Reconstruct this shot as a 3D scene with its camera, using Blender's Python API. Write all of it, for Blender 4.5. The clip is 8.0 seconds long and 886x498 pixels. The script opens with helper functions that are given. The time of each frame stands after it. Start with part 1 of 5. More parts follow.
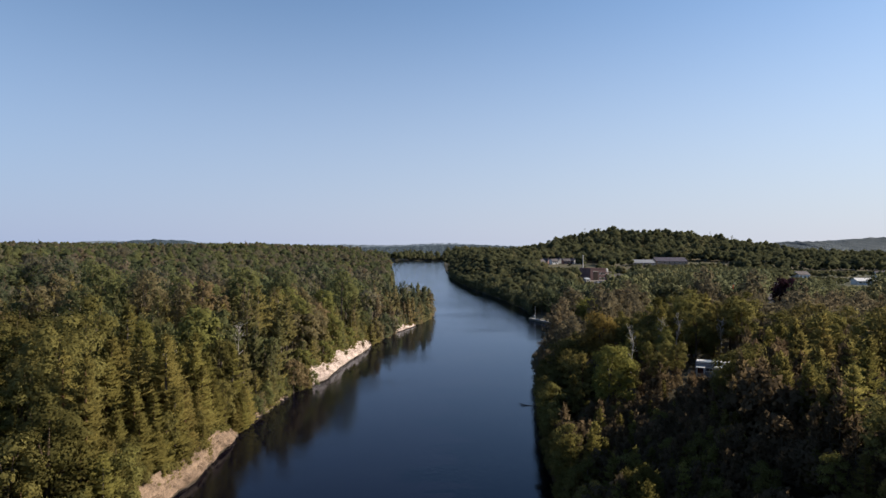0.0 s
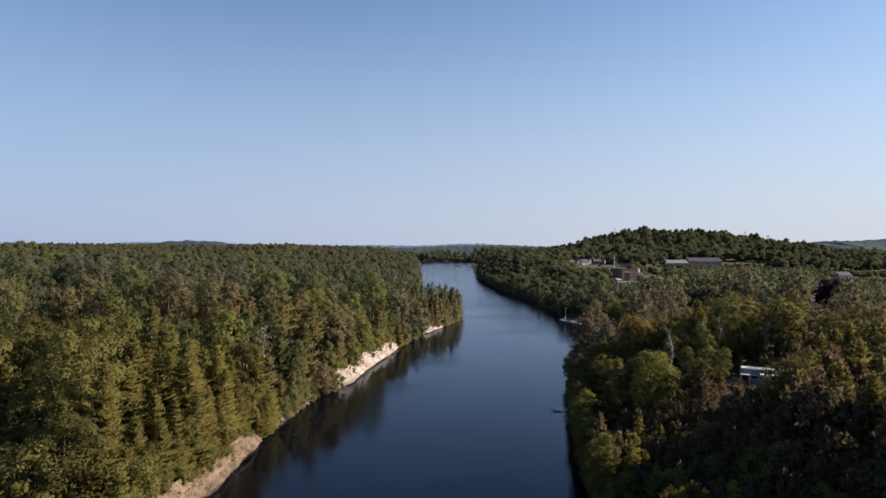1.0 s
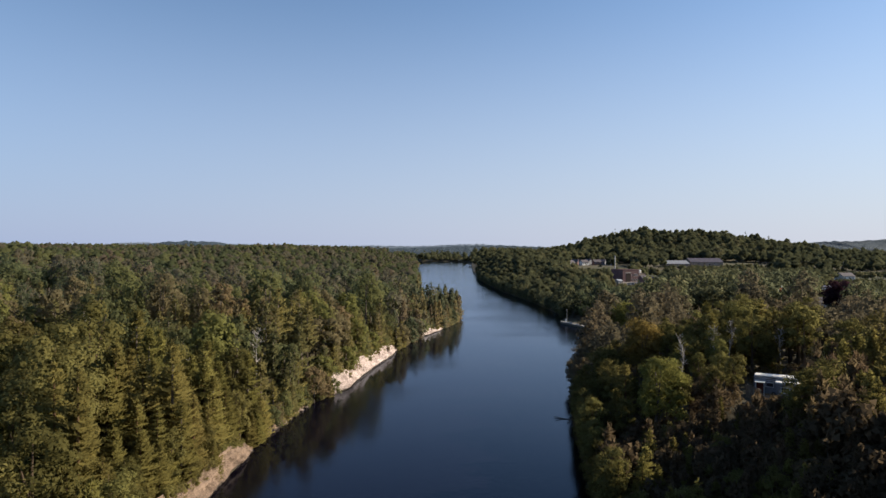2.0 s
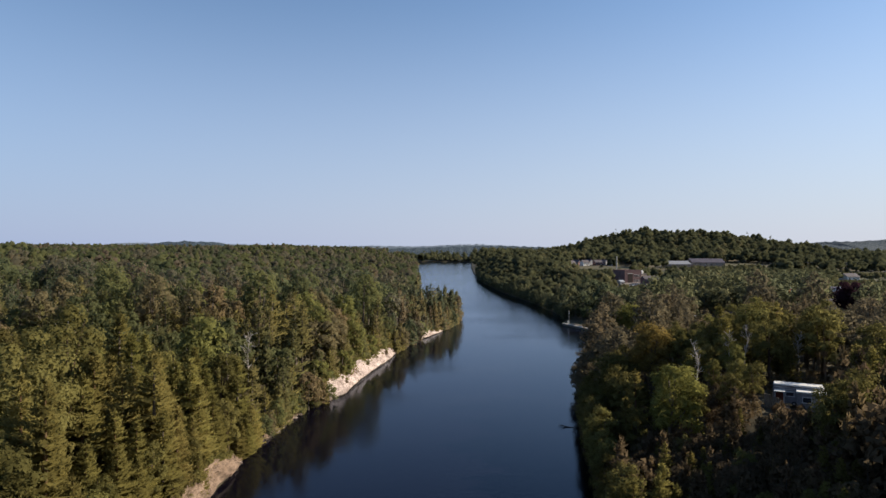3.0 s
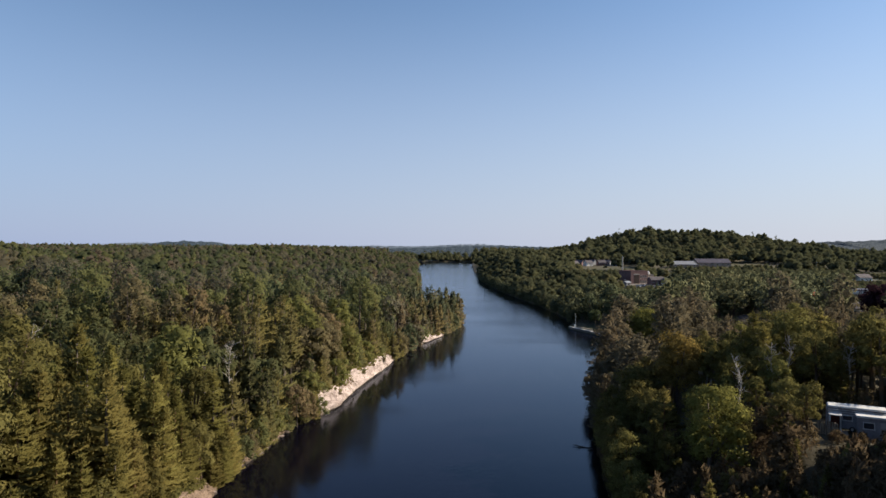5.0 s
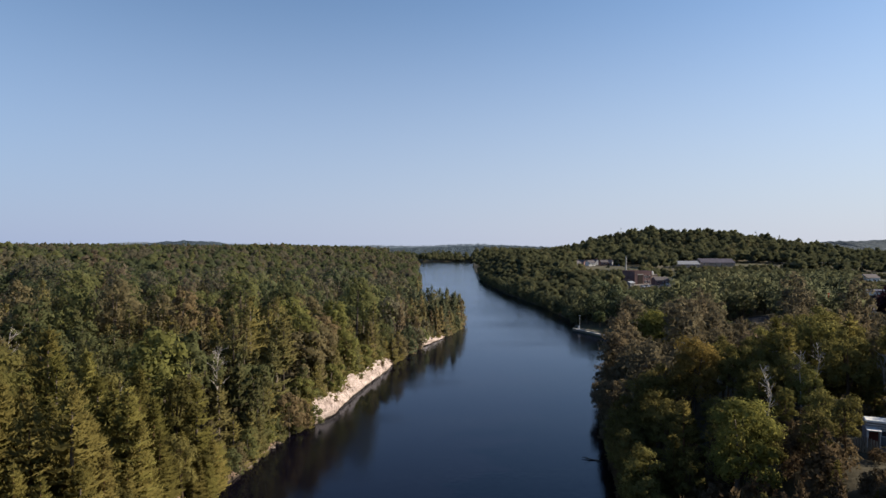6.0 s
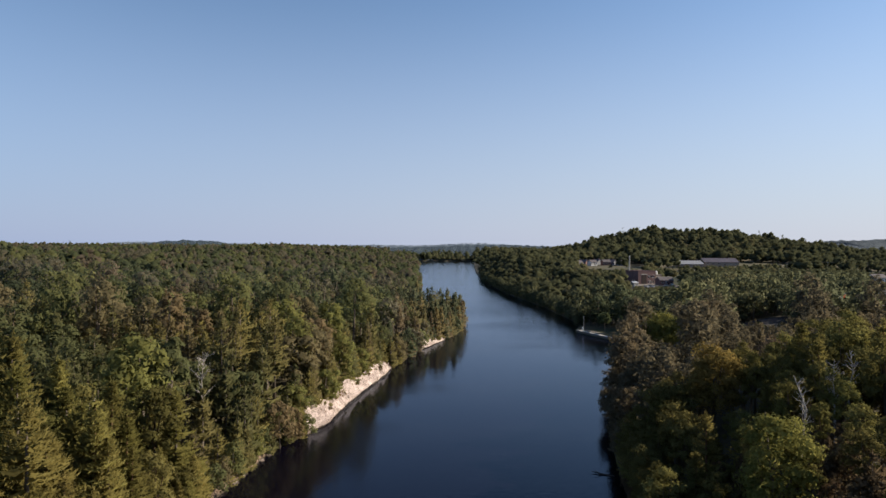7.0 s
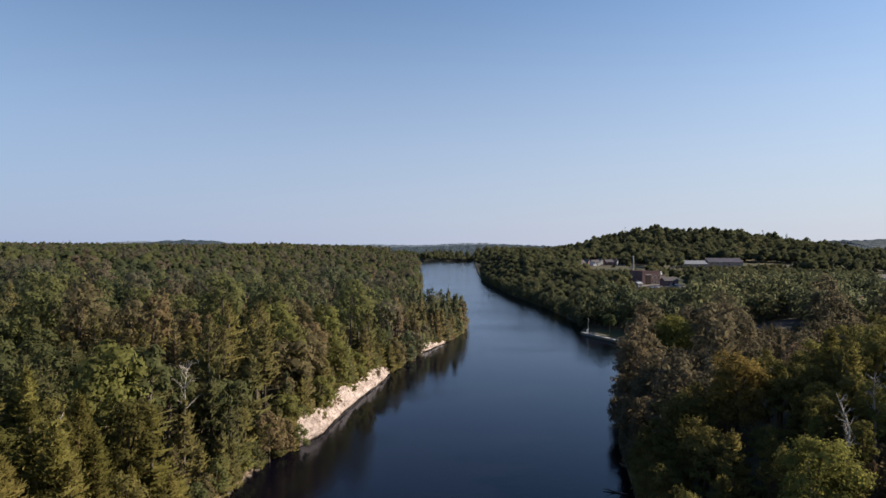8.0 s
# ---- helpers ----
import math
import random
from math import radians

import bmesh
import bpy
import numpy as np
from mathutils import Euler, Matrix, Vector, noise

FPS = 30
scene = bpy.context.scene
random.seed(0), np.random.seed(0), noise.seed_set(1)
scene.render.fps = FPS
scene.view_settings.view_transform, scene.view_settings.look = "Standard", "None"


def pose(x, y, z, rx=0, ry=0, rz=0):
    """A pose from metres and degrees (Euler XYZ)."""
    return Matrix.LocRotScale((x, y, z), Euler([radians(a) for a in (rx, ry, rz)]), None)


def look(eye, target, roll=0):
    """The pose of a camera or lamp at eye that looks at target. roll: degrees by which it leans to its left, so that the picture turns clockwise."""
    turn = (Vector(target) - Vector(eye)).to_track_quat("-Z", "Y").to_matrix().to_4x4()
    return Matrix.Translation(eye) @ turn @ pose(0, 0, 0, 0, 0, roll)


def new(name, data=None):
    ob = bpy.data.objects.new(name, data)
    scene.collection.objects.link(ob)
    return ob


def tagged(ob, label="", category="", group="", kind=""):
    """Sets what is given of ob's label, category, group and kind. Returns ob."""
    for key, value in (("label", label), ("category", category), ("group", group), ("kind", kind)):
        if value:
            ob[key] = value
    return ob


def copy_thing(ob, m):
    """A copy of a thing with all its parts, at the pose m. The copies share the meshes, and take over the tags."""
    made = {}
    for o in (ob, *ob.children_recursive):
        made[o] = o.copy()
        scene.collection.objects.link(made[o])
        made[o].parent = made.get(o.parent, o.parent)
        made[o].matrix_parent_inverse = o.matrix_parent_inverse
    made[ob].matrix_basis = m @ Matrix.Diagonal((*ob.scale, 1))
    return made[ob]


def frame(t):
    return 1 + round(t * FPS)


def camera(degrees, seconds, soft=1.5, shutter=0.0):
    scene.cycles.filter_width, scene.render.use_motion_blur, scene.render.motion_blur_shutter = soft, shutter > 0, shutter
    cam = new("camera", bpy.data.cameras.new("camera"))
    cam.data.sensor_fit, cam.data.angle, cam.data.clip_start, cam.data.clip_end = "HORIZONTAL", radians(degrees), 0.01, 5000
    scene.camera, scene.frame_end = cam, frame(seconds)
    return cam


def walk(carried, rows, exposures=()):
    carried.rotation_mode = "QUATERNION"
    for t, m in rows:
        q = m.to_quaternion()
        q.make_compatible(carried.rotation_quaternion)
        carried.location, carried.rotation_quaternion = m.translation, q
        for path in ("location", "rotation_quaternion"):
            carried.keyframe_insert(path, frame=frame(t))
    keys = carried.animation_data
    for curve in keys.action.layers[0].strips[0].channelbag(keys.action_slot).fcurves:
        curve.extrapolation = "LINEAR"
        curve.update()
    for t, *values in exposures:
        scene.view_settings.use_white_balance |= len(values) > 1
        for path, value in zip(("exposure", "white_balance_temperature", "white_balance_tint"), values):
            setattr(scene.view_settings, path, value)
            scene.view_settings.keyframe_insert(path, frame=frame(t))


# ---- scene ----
cam = camera(69.6, 8.0)
# seconds, eye, turn to the right, tilt up, roll
PATH = [
    (0.0, (0.44, 2.05, 39.62), 2.28, -0.02, 0.4),
    (0.3, (0.44, 3.35, 39.62), 2.25, -0.02, 0.4),
    (0.5, (0.45, 4.25, 39.62), 2.02, -0.01, 0.4),
    (0.7, (0.47, 5.20, 39.63), 1.92, 0.0, 0.4),
    (0.8, (0.48, 5.72, 39.63), 1.10, 0.0, 0.4),
    (0.9, (0.49, 6.26, 39.64), 0.05, 0.0, 0.3),
    (1.0, (0.50, 6.80, 39.65), -0.24, 0.0, 0.3),
    (1.5, (0.50, 9.55, 39.70), -0.20, 0.02, 0.3),
    (3.0, (0.43, 19.00, 39.85), -0.14, 0.06, 0.3),
    (3.5, (0.38, 22.42, 39.90), -0.13, 0.07, 0.3),
    (4.0, (0.30, 25.90, 39.95), -0.14, 0.07, 0.3),
    (4.5, (0.24, 29.50, 39.98), -0.17, 0.06, 0.3),
    (6.0, (0.12, 41.10, 40.05), -0.26, 0.02, 0.3),
    (6.5, (0.13, 45.10, 40.07), -0.29, 0.0, 0.3),
    (7.0, (0.16, 49.15, 40.10), -0.31, -0.03, 0.3),
    (7.5, (0.20, 53.15, 40.17), -0.35, -0.05, 0.3),
    (8.0, (0.24, 57.15, 40.25), -0.40, -0.06, 0.3),
]


def flown(eye, turn, tilt, roll):
    a, b = radians(turn), radians(tilt)
    return look(eye, (eye[0] + math.sin(a), eye[1] + math.cos(a), eye[2] + math.tan(b)), roll)


walk(cam, [(t, flown(e, a, u, r)) for t, e, a, u, r in PATH], exposures=[(0, 1.31, 5800, 10), (3, 1.30, 5800, 10), (6, 1.26, 5800, 10), (8, 1.25, 5800, 10)])

# ---------------------------------------------------------------- light
SUN_TURN, SUN_RISE = 80.0, 29.0          # degrees clockwise from the river's line; above the horizon
world = bpy.data.worlds.new("sky")
scene.world = world
world.use_nodes = True
wn = world.node_tree.nodes
sky = wn.new("ShaderNodeTexSky")
sky.sky_type = "NISHITA"
sky.sun_disc = False
sky.sun_elevation, sky.sun_rotation = radians(SUN_RISE), radians(SUN_TURN)
sky.air_density, sky.dust_density, sky.ozone_density = 1.1, 0.3, 2.0
_a, _e = radians(SUN_TURN), radians(SUN_RISE)
SUN_AT = Vector((math.sin(_a) * math.cos(_e), math.cos(_a) * math.cos(_e), math.sin(_e)))
wl = world.node_tree.links
# thin summer haze over the clear sky: thicker low down, paler towards the sun
way = wn.new("ShaderNodeTexCoord")
high = wn.new("ShaderNodeSeparateXYZ")
wl.new(way.outputs["Generated"], high.inputs[0])
thick = wn.new("ShaderNodeMapRange")
thick.interpolation_type = "SMOOTHSTEP"
for _i, _v in ((1, -0.08), (2, 0.45), (3, 0.95), (4, 0.0)):
    thick.inputs[_i].default_value = _v
wl.new(high.outputs[2], thick.inputs[0])
sunward = wn.new("ShaderNodeVectorMath")
sunward.operation = "DOT_PRODUCT"
sunward.inputs[1].default_value = (math.sin(_a), math.cos(_a), 0)
wl.new(way.outputs["Generated"], sunward.inputs[0])
pale = wn.new("ShaderNodeMapRange")
for _i, _v in ((1, -0.45), (2, 0.75), (3, 0.0), (4, 1.0)):
    pale.inputs[_i].default_value = _v
wl.new(sunward.outputs["Value"], pale.inputs[0])
tone = wn.new("ShaderNodeMix")
tone.data_type = "RGBA"
tone.inputs["A"].default_value = (3.15, 3.65, 5.0, 1)
tone.inputs["B"].default_value = (5.15, 5.1, 5.5, 1)
wl.new(pale.outputs[0], tone.inputs["Factor"])
haze = wn.new("ShaderNodeMix")
haze.data_type = "RGBA"
wl.new(thick.outputs[0], haze.inputs["Factor"])
wl.new(sky.outputs[0], haze.inputs["A"])
wl.new(tone.outputs["Result"], haze.inputs["B"])
wl.new(haze.outputs["Result"], wn["Background"].inputs[0])
wn["Background"].inputs[1].default_value = 0.0502
sun = new("sun", bpy.data.lights.new("sun", "SUN"))
sun.data.energy, sun.data.angle, sun.data.color = 4.1, radians(0.5), (1.0, 0.80, 0.55)
sun.matrix_world = look(SUN_AT * 100, (0, 0, 0))


# ---------------------------------------------------------------- materials
def material(name, colour, rough=0.8, spec=0.3, metal=0.0):
    m = bpy.data.materials.new(name)
    m.use_nodes = True
    b = m.node_tree.nodes["Principled BSDF"]
    b.inputs["Base Color"].default_value = (*colour, 1)
    b.inputs["Roughness"].default_value = rough
    b.inputs["Specular IOR Level"].default_value = spec
    b.inputs["Metallic"].default_value = metal
    return m


def node(m, kind, **values):
    n = m.node_tree.nodes.new(kind)
    for k, v in values.items():
        n.inputs[k].default_value = v
    return n


def link(m, a, b):
    m.node_tree.links.new(a, b)


def ramp(m, fac, stops):
    n = m.node_tree.nodes.new("ShaderNodeValToRGB")
    e = n.color_ramp.elements
    while len(e) < len(stops):
        e.new(0.5)
    for k, (p, c) in zip(e, stops):
        k.position, k.color = p, (*c, 1)
    link(m, fac, n.inputs[0])
    return n.outputs[0]


def mottled(name, dark, light, scale, rough=0.85, fine=6.0, bump=0.3, depth=0.1, spec=0.2, stretch=(1, 1, 1)):
    """A matt surface whose colour wanders between two tones at two scales, with relief."""
    m = material(name, light, rough, spec)
    b = m.node_tree.nodes["Principled BSDF"]
    co = node(m, "ShaderNodeTexCoord")
    mp = node(m, "ShaderNodeMapping", Scale=stretch)
    link(m, co.outputs["Object"], mp.inputs[0])
    big = node(m, "ShaderNodeTexNoise", Scale=scale, Detail=3.0)
    small = node(m, "ShaderNodeTexNoise", Scale=scale * fine, Detail=5.0, Roughness=0.65)
    mix = node(m, "ShaderNodeMix", Factor=0.5)
    for n in (big, small):
        link(m, mp.outputs[0], n.inputs[0])
    link(m, big.outputs[0], mix.inputs[2])
    link(m, small.outputs[0], mix.inputs[3])
    link(m, ramp(m, mix.outputs[0], [(0.36, dark), (0.62, light)]), b.inputs["Base Color"])
    bp = node(m, "ShaderNodeBump", Strength=bump, Distance=depth)
    link(m, small.outputs[0], bp.inputs["Height"])
    link(m, bp.outputs[0], b.inputs["Normal"])
    return m


def leaf(name, colour, spread=0.18, whole=True, through_light=0.54):
    """Foliage: each spray a little different, each tree a little different, part of the light passing through."""
    m = bpy.data.materials.new(name)
    m.use_nodes = True
    nt = m.node_tree
    nt.nodes.remove(nt.nodes["Principled BSDF"])
    geo = node(m, "ShaderNodeNewGeometry")
    val = node(m, "ShaderNodeMapRange")
    val.inputs[3].default_value, val.inputs[4].default_value = 1 - spread, 1 + spread
    link(m, geo.outputs["Random Per Island"], val.inputs[0])
    hsv = node(m, "ShaderNodeHueSaturation", Color=(colour[0] * 1.08, colour[1] * 1.01, colour[2] * 1.22, 1))
    link(m, val.outputs[0], hsv.inputs["Value"])
    if whole:
        info = node(m, "ShaderNodeObjectInfo")
        hue = node(m, "ShaderNodeMapRange")
        hue.inputs[3].default_value, hue.inputs[4].default_value = 0.478, 0.516
        stand = node(m, "ShaderNodeTexNoise", Scale=0.045, Detail=1.0)
        link(m, info.outputs["Location"], stand.inputs[0])
        both = node(m, "ShaderNodeMix", Factor=0.55)
        wide = node(m, "ShaderNodeMapRange")
        wide.inputs[1].default_value, wide.inputs[2].default_value = 0.3, 0.7
        link(m, stand.outputs[0], wide.inputs[0])
        link(m, info.outputs["Random"], both.inputs[2])
        link(m, wide.outputs[0], both.inputs[3])
        link(m, both.outputs[0], hue.inputs[0])
        link(m, hue.outputs[0], hsv.inputs["Hue"])
        wn_ = node(m, "ShaderNodeTexWhiteNoise")
        wn_.noise_dimensions = "1D"
        link(m, info.outputs["Random"], wn_.inputs["W"])
        tone = node(m, "ShaderNodeMapRange")
        tone.inputs[3].default_value, tone.inputs[4].default_value = 0.66, 1.26
        link(m, wn_.outputs[0], tone.inputs[0])
        mul = node(m, "ShaderNodeMath")
        mul.operation = "MULTIPLY"
        link(m, val.outputs[0], mul.inputs[0])
        link(m, tone.outputs[0], mul.inputs[1])
        link(m, mul.outputs[0], hsv.inputs["Value"])
    d, tr, mx = node(m, "ShaderNodeBsdfDiffuse"), node(m, "ShaderNodeBsdfTranslucent"), node(m, "ShaderNodeMixShader")
    mx.inputs[0].default_value = through_light
    link(m, hsv.outputs[0], d.inputs[0])
    link(m, hsv.outputs[0], tr.inputs[0])
    link(m, d.outputs[0], mx.inputs[1])
    link(m, tr.outputs[0], mx.inputs[2])
    link(m, mx.outputs[0], nt.nodes["Material Output"].inputs[0])
    return m


M_FLOOR = mottled("forest_floor", (0.040, 0.036, 0.022), (0.085, 0.074, 0.045), 0.12, bump=0.6, depth=0.3)
M_FIELD = mottled("dry_grass_field", (0.038, 0.042, 0.019), (0.086, 0.074, 0.042), 0.03, fine=12)
M_LAWN = mottled("lawn", (0.032, 0.038, 0.016), (0.062, 0.062, 0.029), 0.15)
M_GRAVEL = mottled("gravel", (0.10, 0.09, 0.08), (0.22, 0.20, 0.18), 0.3, fine=20)
M_ASPHALT = mottled("asphalt", (0.022, 0.022, 0.025), (0.038, 0.038, 0.042), 0.2, fine=15, bump=0.1, spec=0.08)
M_BED = mottled("river_bed", (0.015, 0.013, 0.01), (0.03, 0.025, 0.015), 0.2)
M_ROCK = mottled("limestone", (0.165, 0.126, 0.110), (0.51, 0.435, 0.405), 0.28, fine=7, bump=0.9, depth=0.35, stretch=(1, 1, 2.6))


def shaded_wet_foot(m, foot_tone):
    """Rock darkened at the waterline: the undercut's shade painted in, with the wet band."""
    nt = m.node_tree
    b = nt.nodes["Principled BSDF"]
    old = b.inputs["Base Color"].links[0].from_socket
    geo, sep = node(m, "ShaderNodeNewGeometry"), node(m, "ShaderNodeSeparateXYZ")
    link(m, geo.outputs["Position"], sep.inputs[0])
    n = node(m, "ShaderNodeTexNoise", Scale=0.5, Detail=4.0)
    link(m, geo.outputs["Position"], n.inputs[0])
    add = node(m, "ShaderNodeMath")
    add.operation = "MULTIPLY_ADD"
    link(m, n.outputs[0], add.inputs[0])
    add.inputs[1].default_value = -0.6
    link(m, sep.outputs[2], add.inputs[2])
    f = node(m, "ShaderNodeMapRange")
    f.inputs[1].default_value, f.inputs[2].default_value = -0.15, 0.15
    link(m, add.outputs[0], f.inputs[0])
    mx = node(m, "ShaderNodeMix")
    mx.data_type = "RGBA"
    mx.inputs["A"].default_value = (*foot_tone, 1)
    link(m, f.outputs[0], mx.inputs["Factor"])
    link(m, old, mx.inputs["B"])
    link(m, mx.outputs["Result"], b.inputs["Base Color"])


def stained(m, stain, scale, low, high):
    """Rust and lichen stains running down the rock."""
    b = m.node_tree.nodes["Principled BSDF"]
    old = b.inputs["Base Color"].links[0].from_socket
    geo, mp = node(m, "ShaderNodeNewGeometry"), node(m, "ShaderNodeMapping", Scale=(1, 1, 0.35))
    link(m, geo.outputs["Position"], mp.inputs[0])
    n = node(m, "ShaderNodeTexNoise", Scale=scale, Detail=6.0, Roughness=0.7)
    link(m, mp.outputs[0], n.inputs[0])
    f = node(m, "ShaderNodeMapRange")
    f.inputs[1].default_value, f.inputs[2].default_value = low, high
    link(m, n.outputs[0], f.inputs[0])
    mx = node(m, "ShaderNodeMix")
    mx.data_type = "RGBA"
    mx.inputs["B"].default_value = (*stain, 1)
    link(m, f.outputs[0], mx.inputs["Factor"])
    link(m, old, mx.inputs["A"])
    link(m, mx.outputs["Result"], b.inputs["Base Color"])


stained(M_ROCK, (0.085, 0.066, 0.05), 0.9, 0.54, 0.66)
stained(M_ROCK, (0.15, 0.115, 0.085), 0.26, 0.56, 0.68)
shaded_wet_foot(M_ROCK, (0.05, 0.04, 0.03))
M_EARTH = mottled("earthy_limestone", (0.050, 0.034, 0.022), (0.235, 0.172, 0.126), 0.35, fine=7, bump=0.9, depth=0.3, stretch=(1, 1, 2.0))
shaded_wet_foot(M_EARTH, (0.04, 0.032, 0.024))
M_BARK = mottled("bark", (0.045, 0.036, 0.028), (0.11, 0.094, 0.078), 1.5, stretch=(1, 1, 0.2))
M_DEAD = mottled("dead_wood", (0.17, 0.155, 0.14), (0.37, 0.345, 0.31), 1.0, stretch=(1, 1, 0.3))
M_DARKWALL = mottled("dark_concrete", (0.07, 0.068, 0.06), (0.16, 0.15, 0.135), 0.6, fine=10)
M_CONCRETE = mottled("concrete", (0.24, 0.23, 0.21), (0.42, 0.40, 0.37), 0.5, fine=10)

# tones from deep green to sunburnt olive
CONIFER = [(0.080, 0.096, 0.042), (0.108, 0.116, 0.046), (0.138, 0.134, 0.048), (0.146, 0.124, 0.056), (0.166, 0.146, 0.050)]
BROADLEAF = [(0.074, 0.092, 0.038), (0.096, 0.116, 0.042), (0.122, 0.120, 0.060), (0.126, 0.142, 0.046), (0.142, 0.124, 0.064), (0.166, 0.172, 0.048)]
L_CON = leaf("cedar_foliage", (0.149, 0.144, 0.038))
L_RUSSET = leaf("russet_cedar_foliage", (0.152, 0.111, 0.052))
L_DULL = leaf("dull_broadleaf_foliage", (0.139, 0.119, 0.068))
L_BRO = leaf("broadleaf_foliage", (0.134, 0.134, 0.038))
# warmer tones for the nearer woods, without the haze tint
CONIFER_WARM = [(0.092, 0.102, 0.042), (0.114, 0.118, 0.044), (0.136, 0.132, 0.048), (0.130, 0.120, 0.056), (0.156, 0.150, 0.048)]
BROADLEAF_WARM = [(0.086, 0.098, 0.038), (0.110, 0.122, 0.042), (0.132, 0.120, 0.056), (0.138, 0.148, 0.042), (0.152, 0.124, 0.058), (0.184, 0.184, 0.042)]
# the duller woods of the eastern bank
DULL = [(0.104, 0.096, 0.053), (0.126, 0.110, 0.060), (0.146, 0.116, 0.065)]
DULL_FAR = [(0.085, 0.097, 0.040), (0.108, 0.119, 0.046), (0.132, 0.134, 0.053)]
D_CON = [leaf("warm_cedar_foliage", (c[0] * 1.09, c[1] * 1.07, c[2] * 1.0), 0.18, False) for c in CONIFER_WARM + DULL]
D_BRO = [leaf("warm_broadleaf_foliage", (c[0] * 1.06, c[1] * 1.08, c[2] * 1.05), 0.18, False) for c in BROADLEAF_WARM + DULL]
# farther foliage: extra blue in the leaf colour imitates haze over distance
S_CON = [leaf("cedar_foliage_far_haze", (c[0] * 1.02, c[1] * 1.04, c[2] * 1.2), 0.14, False, 0.58) for c in CONIFER + DULL_FAR]
S_BRO = [leaf("broadleaf_foliage_far_haze", (c[0] * 1.02, c[1] * 1.04, c[2] * 1.2), 0.14, False, 0.64) for c in BROADLEAF + DULL_FAR]
UNDER = [leaf("undergrowth", c, 0.18, False) for c in ((0.090, 0.074, 0.038), (0.112, 0.086, 0.044), (0.120, 0.100, 0.046))]
S_CON, S_BRO = S_CON + UNDER, S_BRO + UNDER



def river():
    """Dark water: a faint blue body under a gloss that grows towards grazing sight, rippled in streaks by the wind."""
    m = bpy.data.materials.new("river_water")
    m.use_nodes = True
    nt = m.node_tree
    nt.nodes.remove(nt.nodes["Principled BSDF"])
    co = node(m, "ShaderNodeTexCoord")
    fine = node(m, "ShaderNodeTexNoise", Scale=0.8, Detail=5.0, Roughness=0.65)
    streak = node(m, "ShaderNodeTexNoise", Scale=0.012, Detail=4.0, Roughness=0.6)
    across = node(m, "ShaderNodeMapping", Scale=(0.45, 1.7, 1))
    link(m, co.outputs["Object"], across.inputs[0])
    link(m, co.outputs["Object"], fine.inputs[0])
    link(m, across.outputs[0], streak.inputs[0])
    gust = node(m, "ShaderNodeMapRange")
    for i, v in ((1, 0.40), (2, 0.64), (3, 0.03), (4, 0.26)):
        gust.inputs[i].default_value = v
    link(m, streak.outputs[0], gust.inputs[0])
    sep, reach, total = node(m, "ShaderNodeSeparateXYZ"), node(m, "ShaderNodeMapRange"), node(m, "ShaderNodeMath")
    link(m, co.outputs["Object"], sep.inputs[0])
    link(m, sep.outputs[1], reach.inputs[0])
    for i, v in ((1, 230), (2, 460), (3, 0.0), (4, 0.24)):     # wind on the open reach
        reach.inputs[i].default_value = v
    link(m, gust.outputs[0], total.inputs[0])
    link(m, reach.outputs[0], total.inputs[1])
    bp = node(m, "ShaderNodeBump", Distance=0.25)
    link(m, fine.outputs[0], bp.inputs["Height"])
    link(m, total.outputs[0], bp.inputs["Strength"])
    fr, power = node(m, "ShaderNodeFresnel", IOR=1.333), node(m, "ShaderNodeMath")
    link(m, bp.outputs[0], fr.inputs["Normal"])
    power.operation = "POWER"
    power.inputs[1].default_value = 1.15
    link(m, fr.outputs[0], power.inputs[0])
    body = node(m, "ShaderNodeBsdfDiffuse", Color=(0.0024, 0.0020, 0.0048, 1))
    gloss = node(m, "ShaderNodeBsdfGlossy", Color=(0.76, 0.86, 1.0, 1), Roughness=0.045)
    link(m, bp.outputs[0], gloss.inputs["Normal"])
    mx = node(m, "ShaderNodeMixShader")
    link(m, power.outputs[0], mx.inputs[0])
    link(m, body.outputs[0], mx.inputs[1])
    link(m, gloss.outputs[0], mx.inputs[2])
    link(m, mx.outputs[0], nt.nodes["Material Output"].inputs[0])
    return m


M_WATER = river()


# ---------------------------------------------------------------- mesh helpers
def part(name, bm, mat, parent=None, label=""):
    me = bpy.data.meshes.new(name)
    bm.to_mesh(me)
    bm.free()
    me.materials.append(mat)
    ob = new(name, me)
    ob.parent = parent
    return tagged(ob, label)


def thing(name, m, label, category, group=""):
    ob = new(name)
    ob.matrix_world = m
    return tagged(ob, label, category, group)


def quads_mesh(name, v, q, mats, index=None, smooth=False, normals=None):
    """A mesh from arrays of corners and of faces that all have three, or all four, corners."""
    me = bpy.data.meshes.new(name)
    v, q = np.ascontiguousarray(v, "f4"), np.ascontiguousarray(q, "i4")
    me.vertices.add(len(v))
    me.vertices.foreach_set("co", v.ravel())
    me.loops.add(q.size)
    me.loops.foreach_set("vertex_index", q.ravel())
    me.polygons.add(len(q))
    me.polygons.foreach_set("loop_start", np.arange(0, q.size, q.shape[1], dtype="i4"))
    me.polygons.foreach_set("loop_total", np.full(len(q), q.shape[1], "i4"))
    for m in mats:
        me.materials.append(m)
    if index is not None:
        me.polygons.foreach_set("material_index", np.ascontiguousarray(index, "i4"))
    me.polygons.foreach_set("use_smooth", np.full(len(q), smooth or normals is not None))
    me.update(calc_edges=True)
    if normals is not None:
        me.normals_split_custom_set_from_vertices(np.ascontiguousarray(normals, "f4"))
    return me


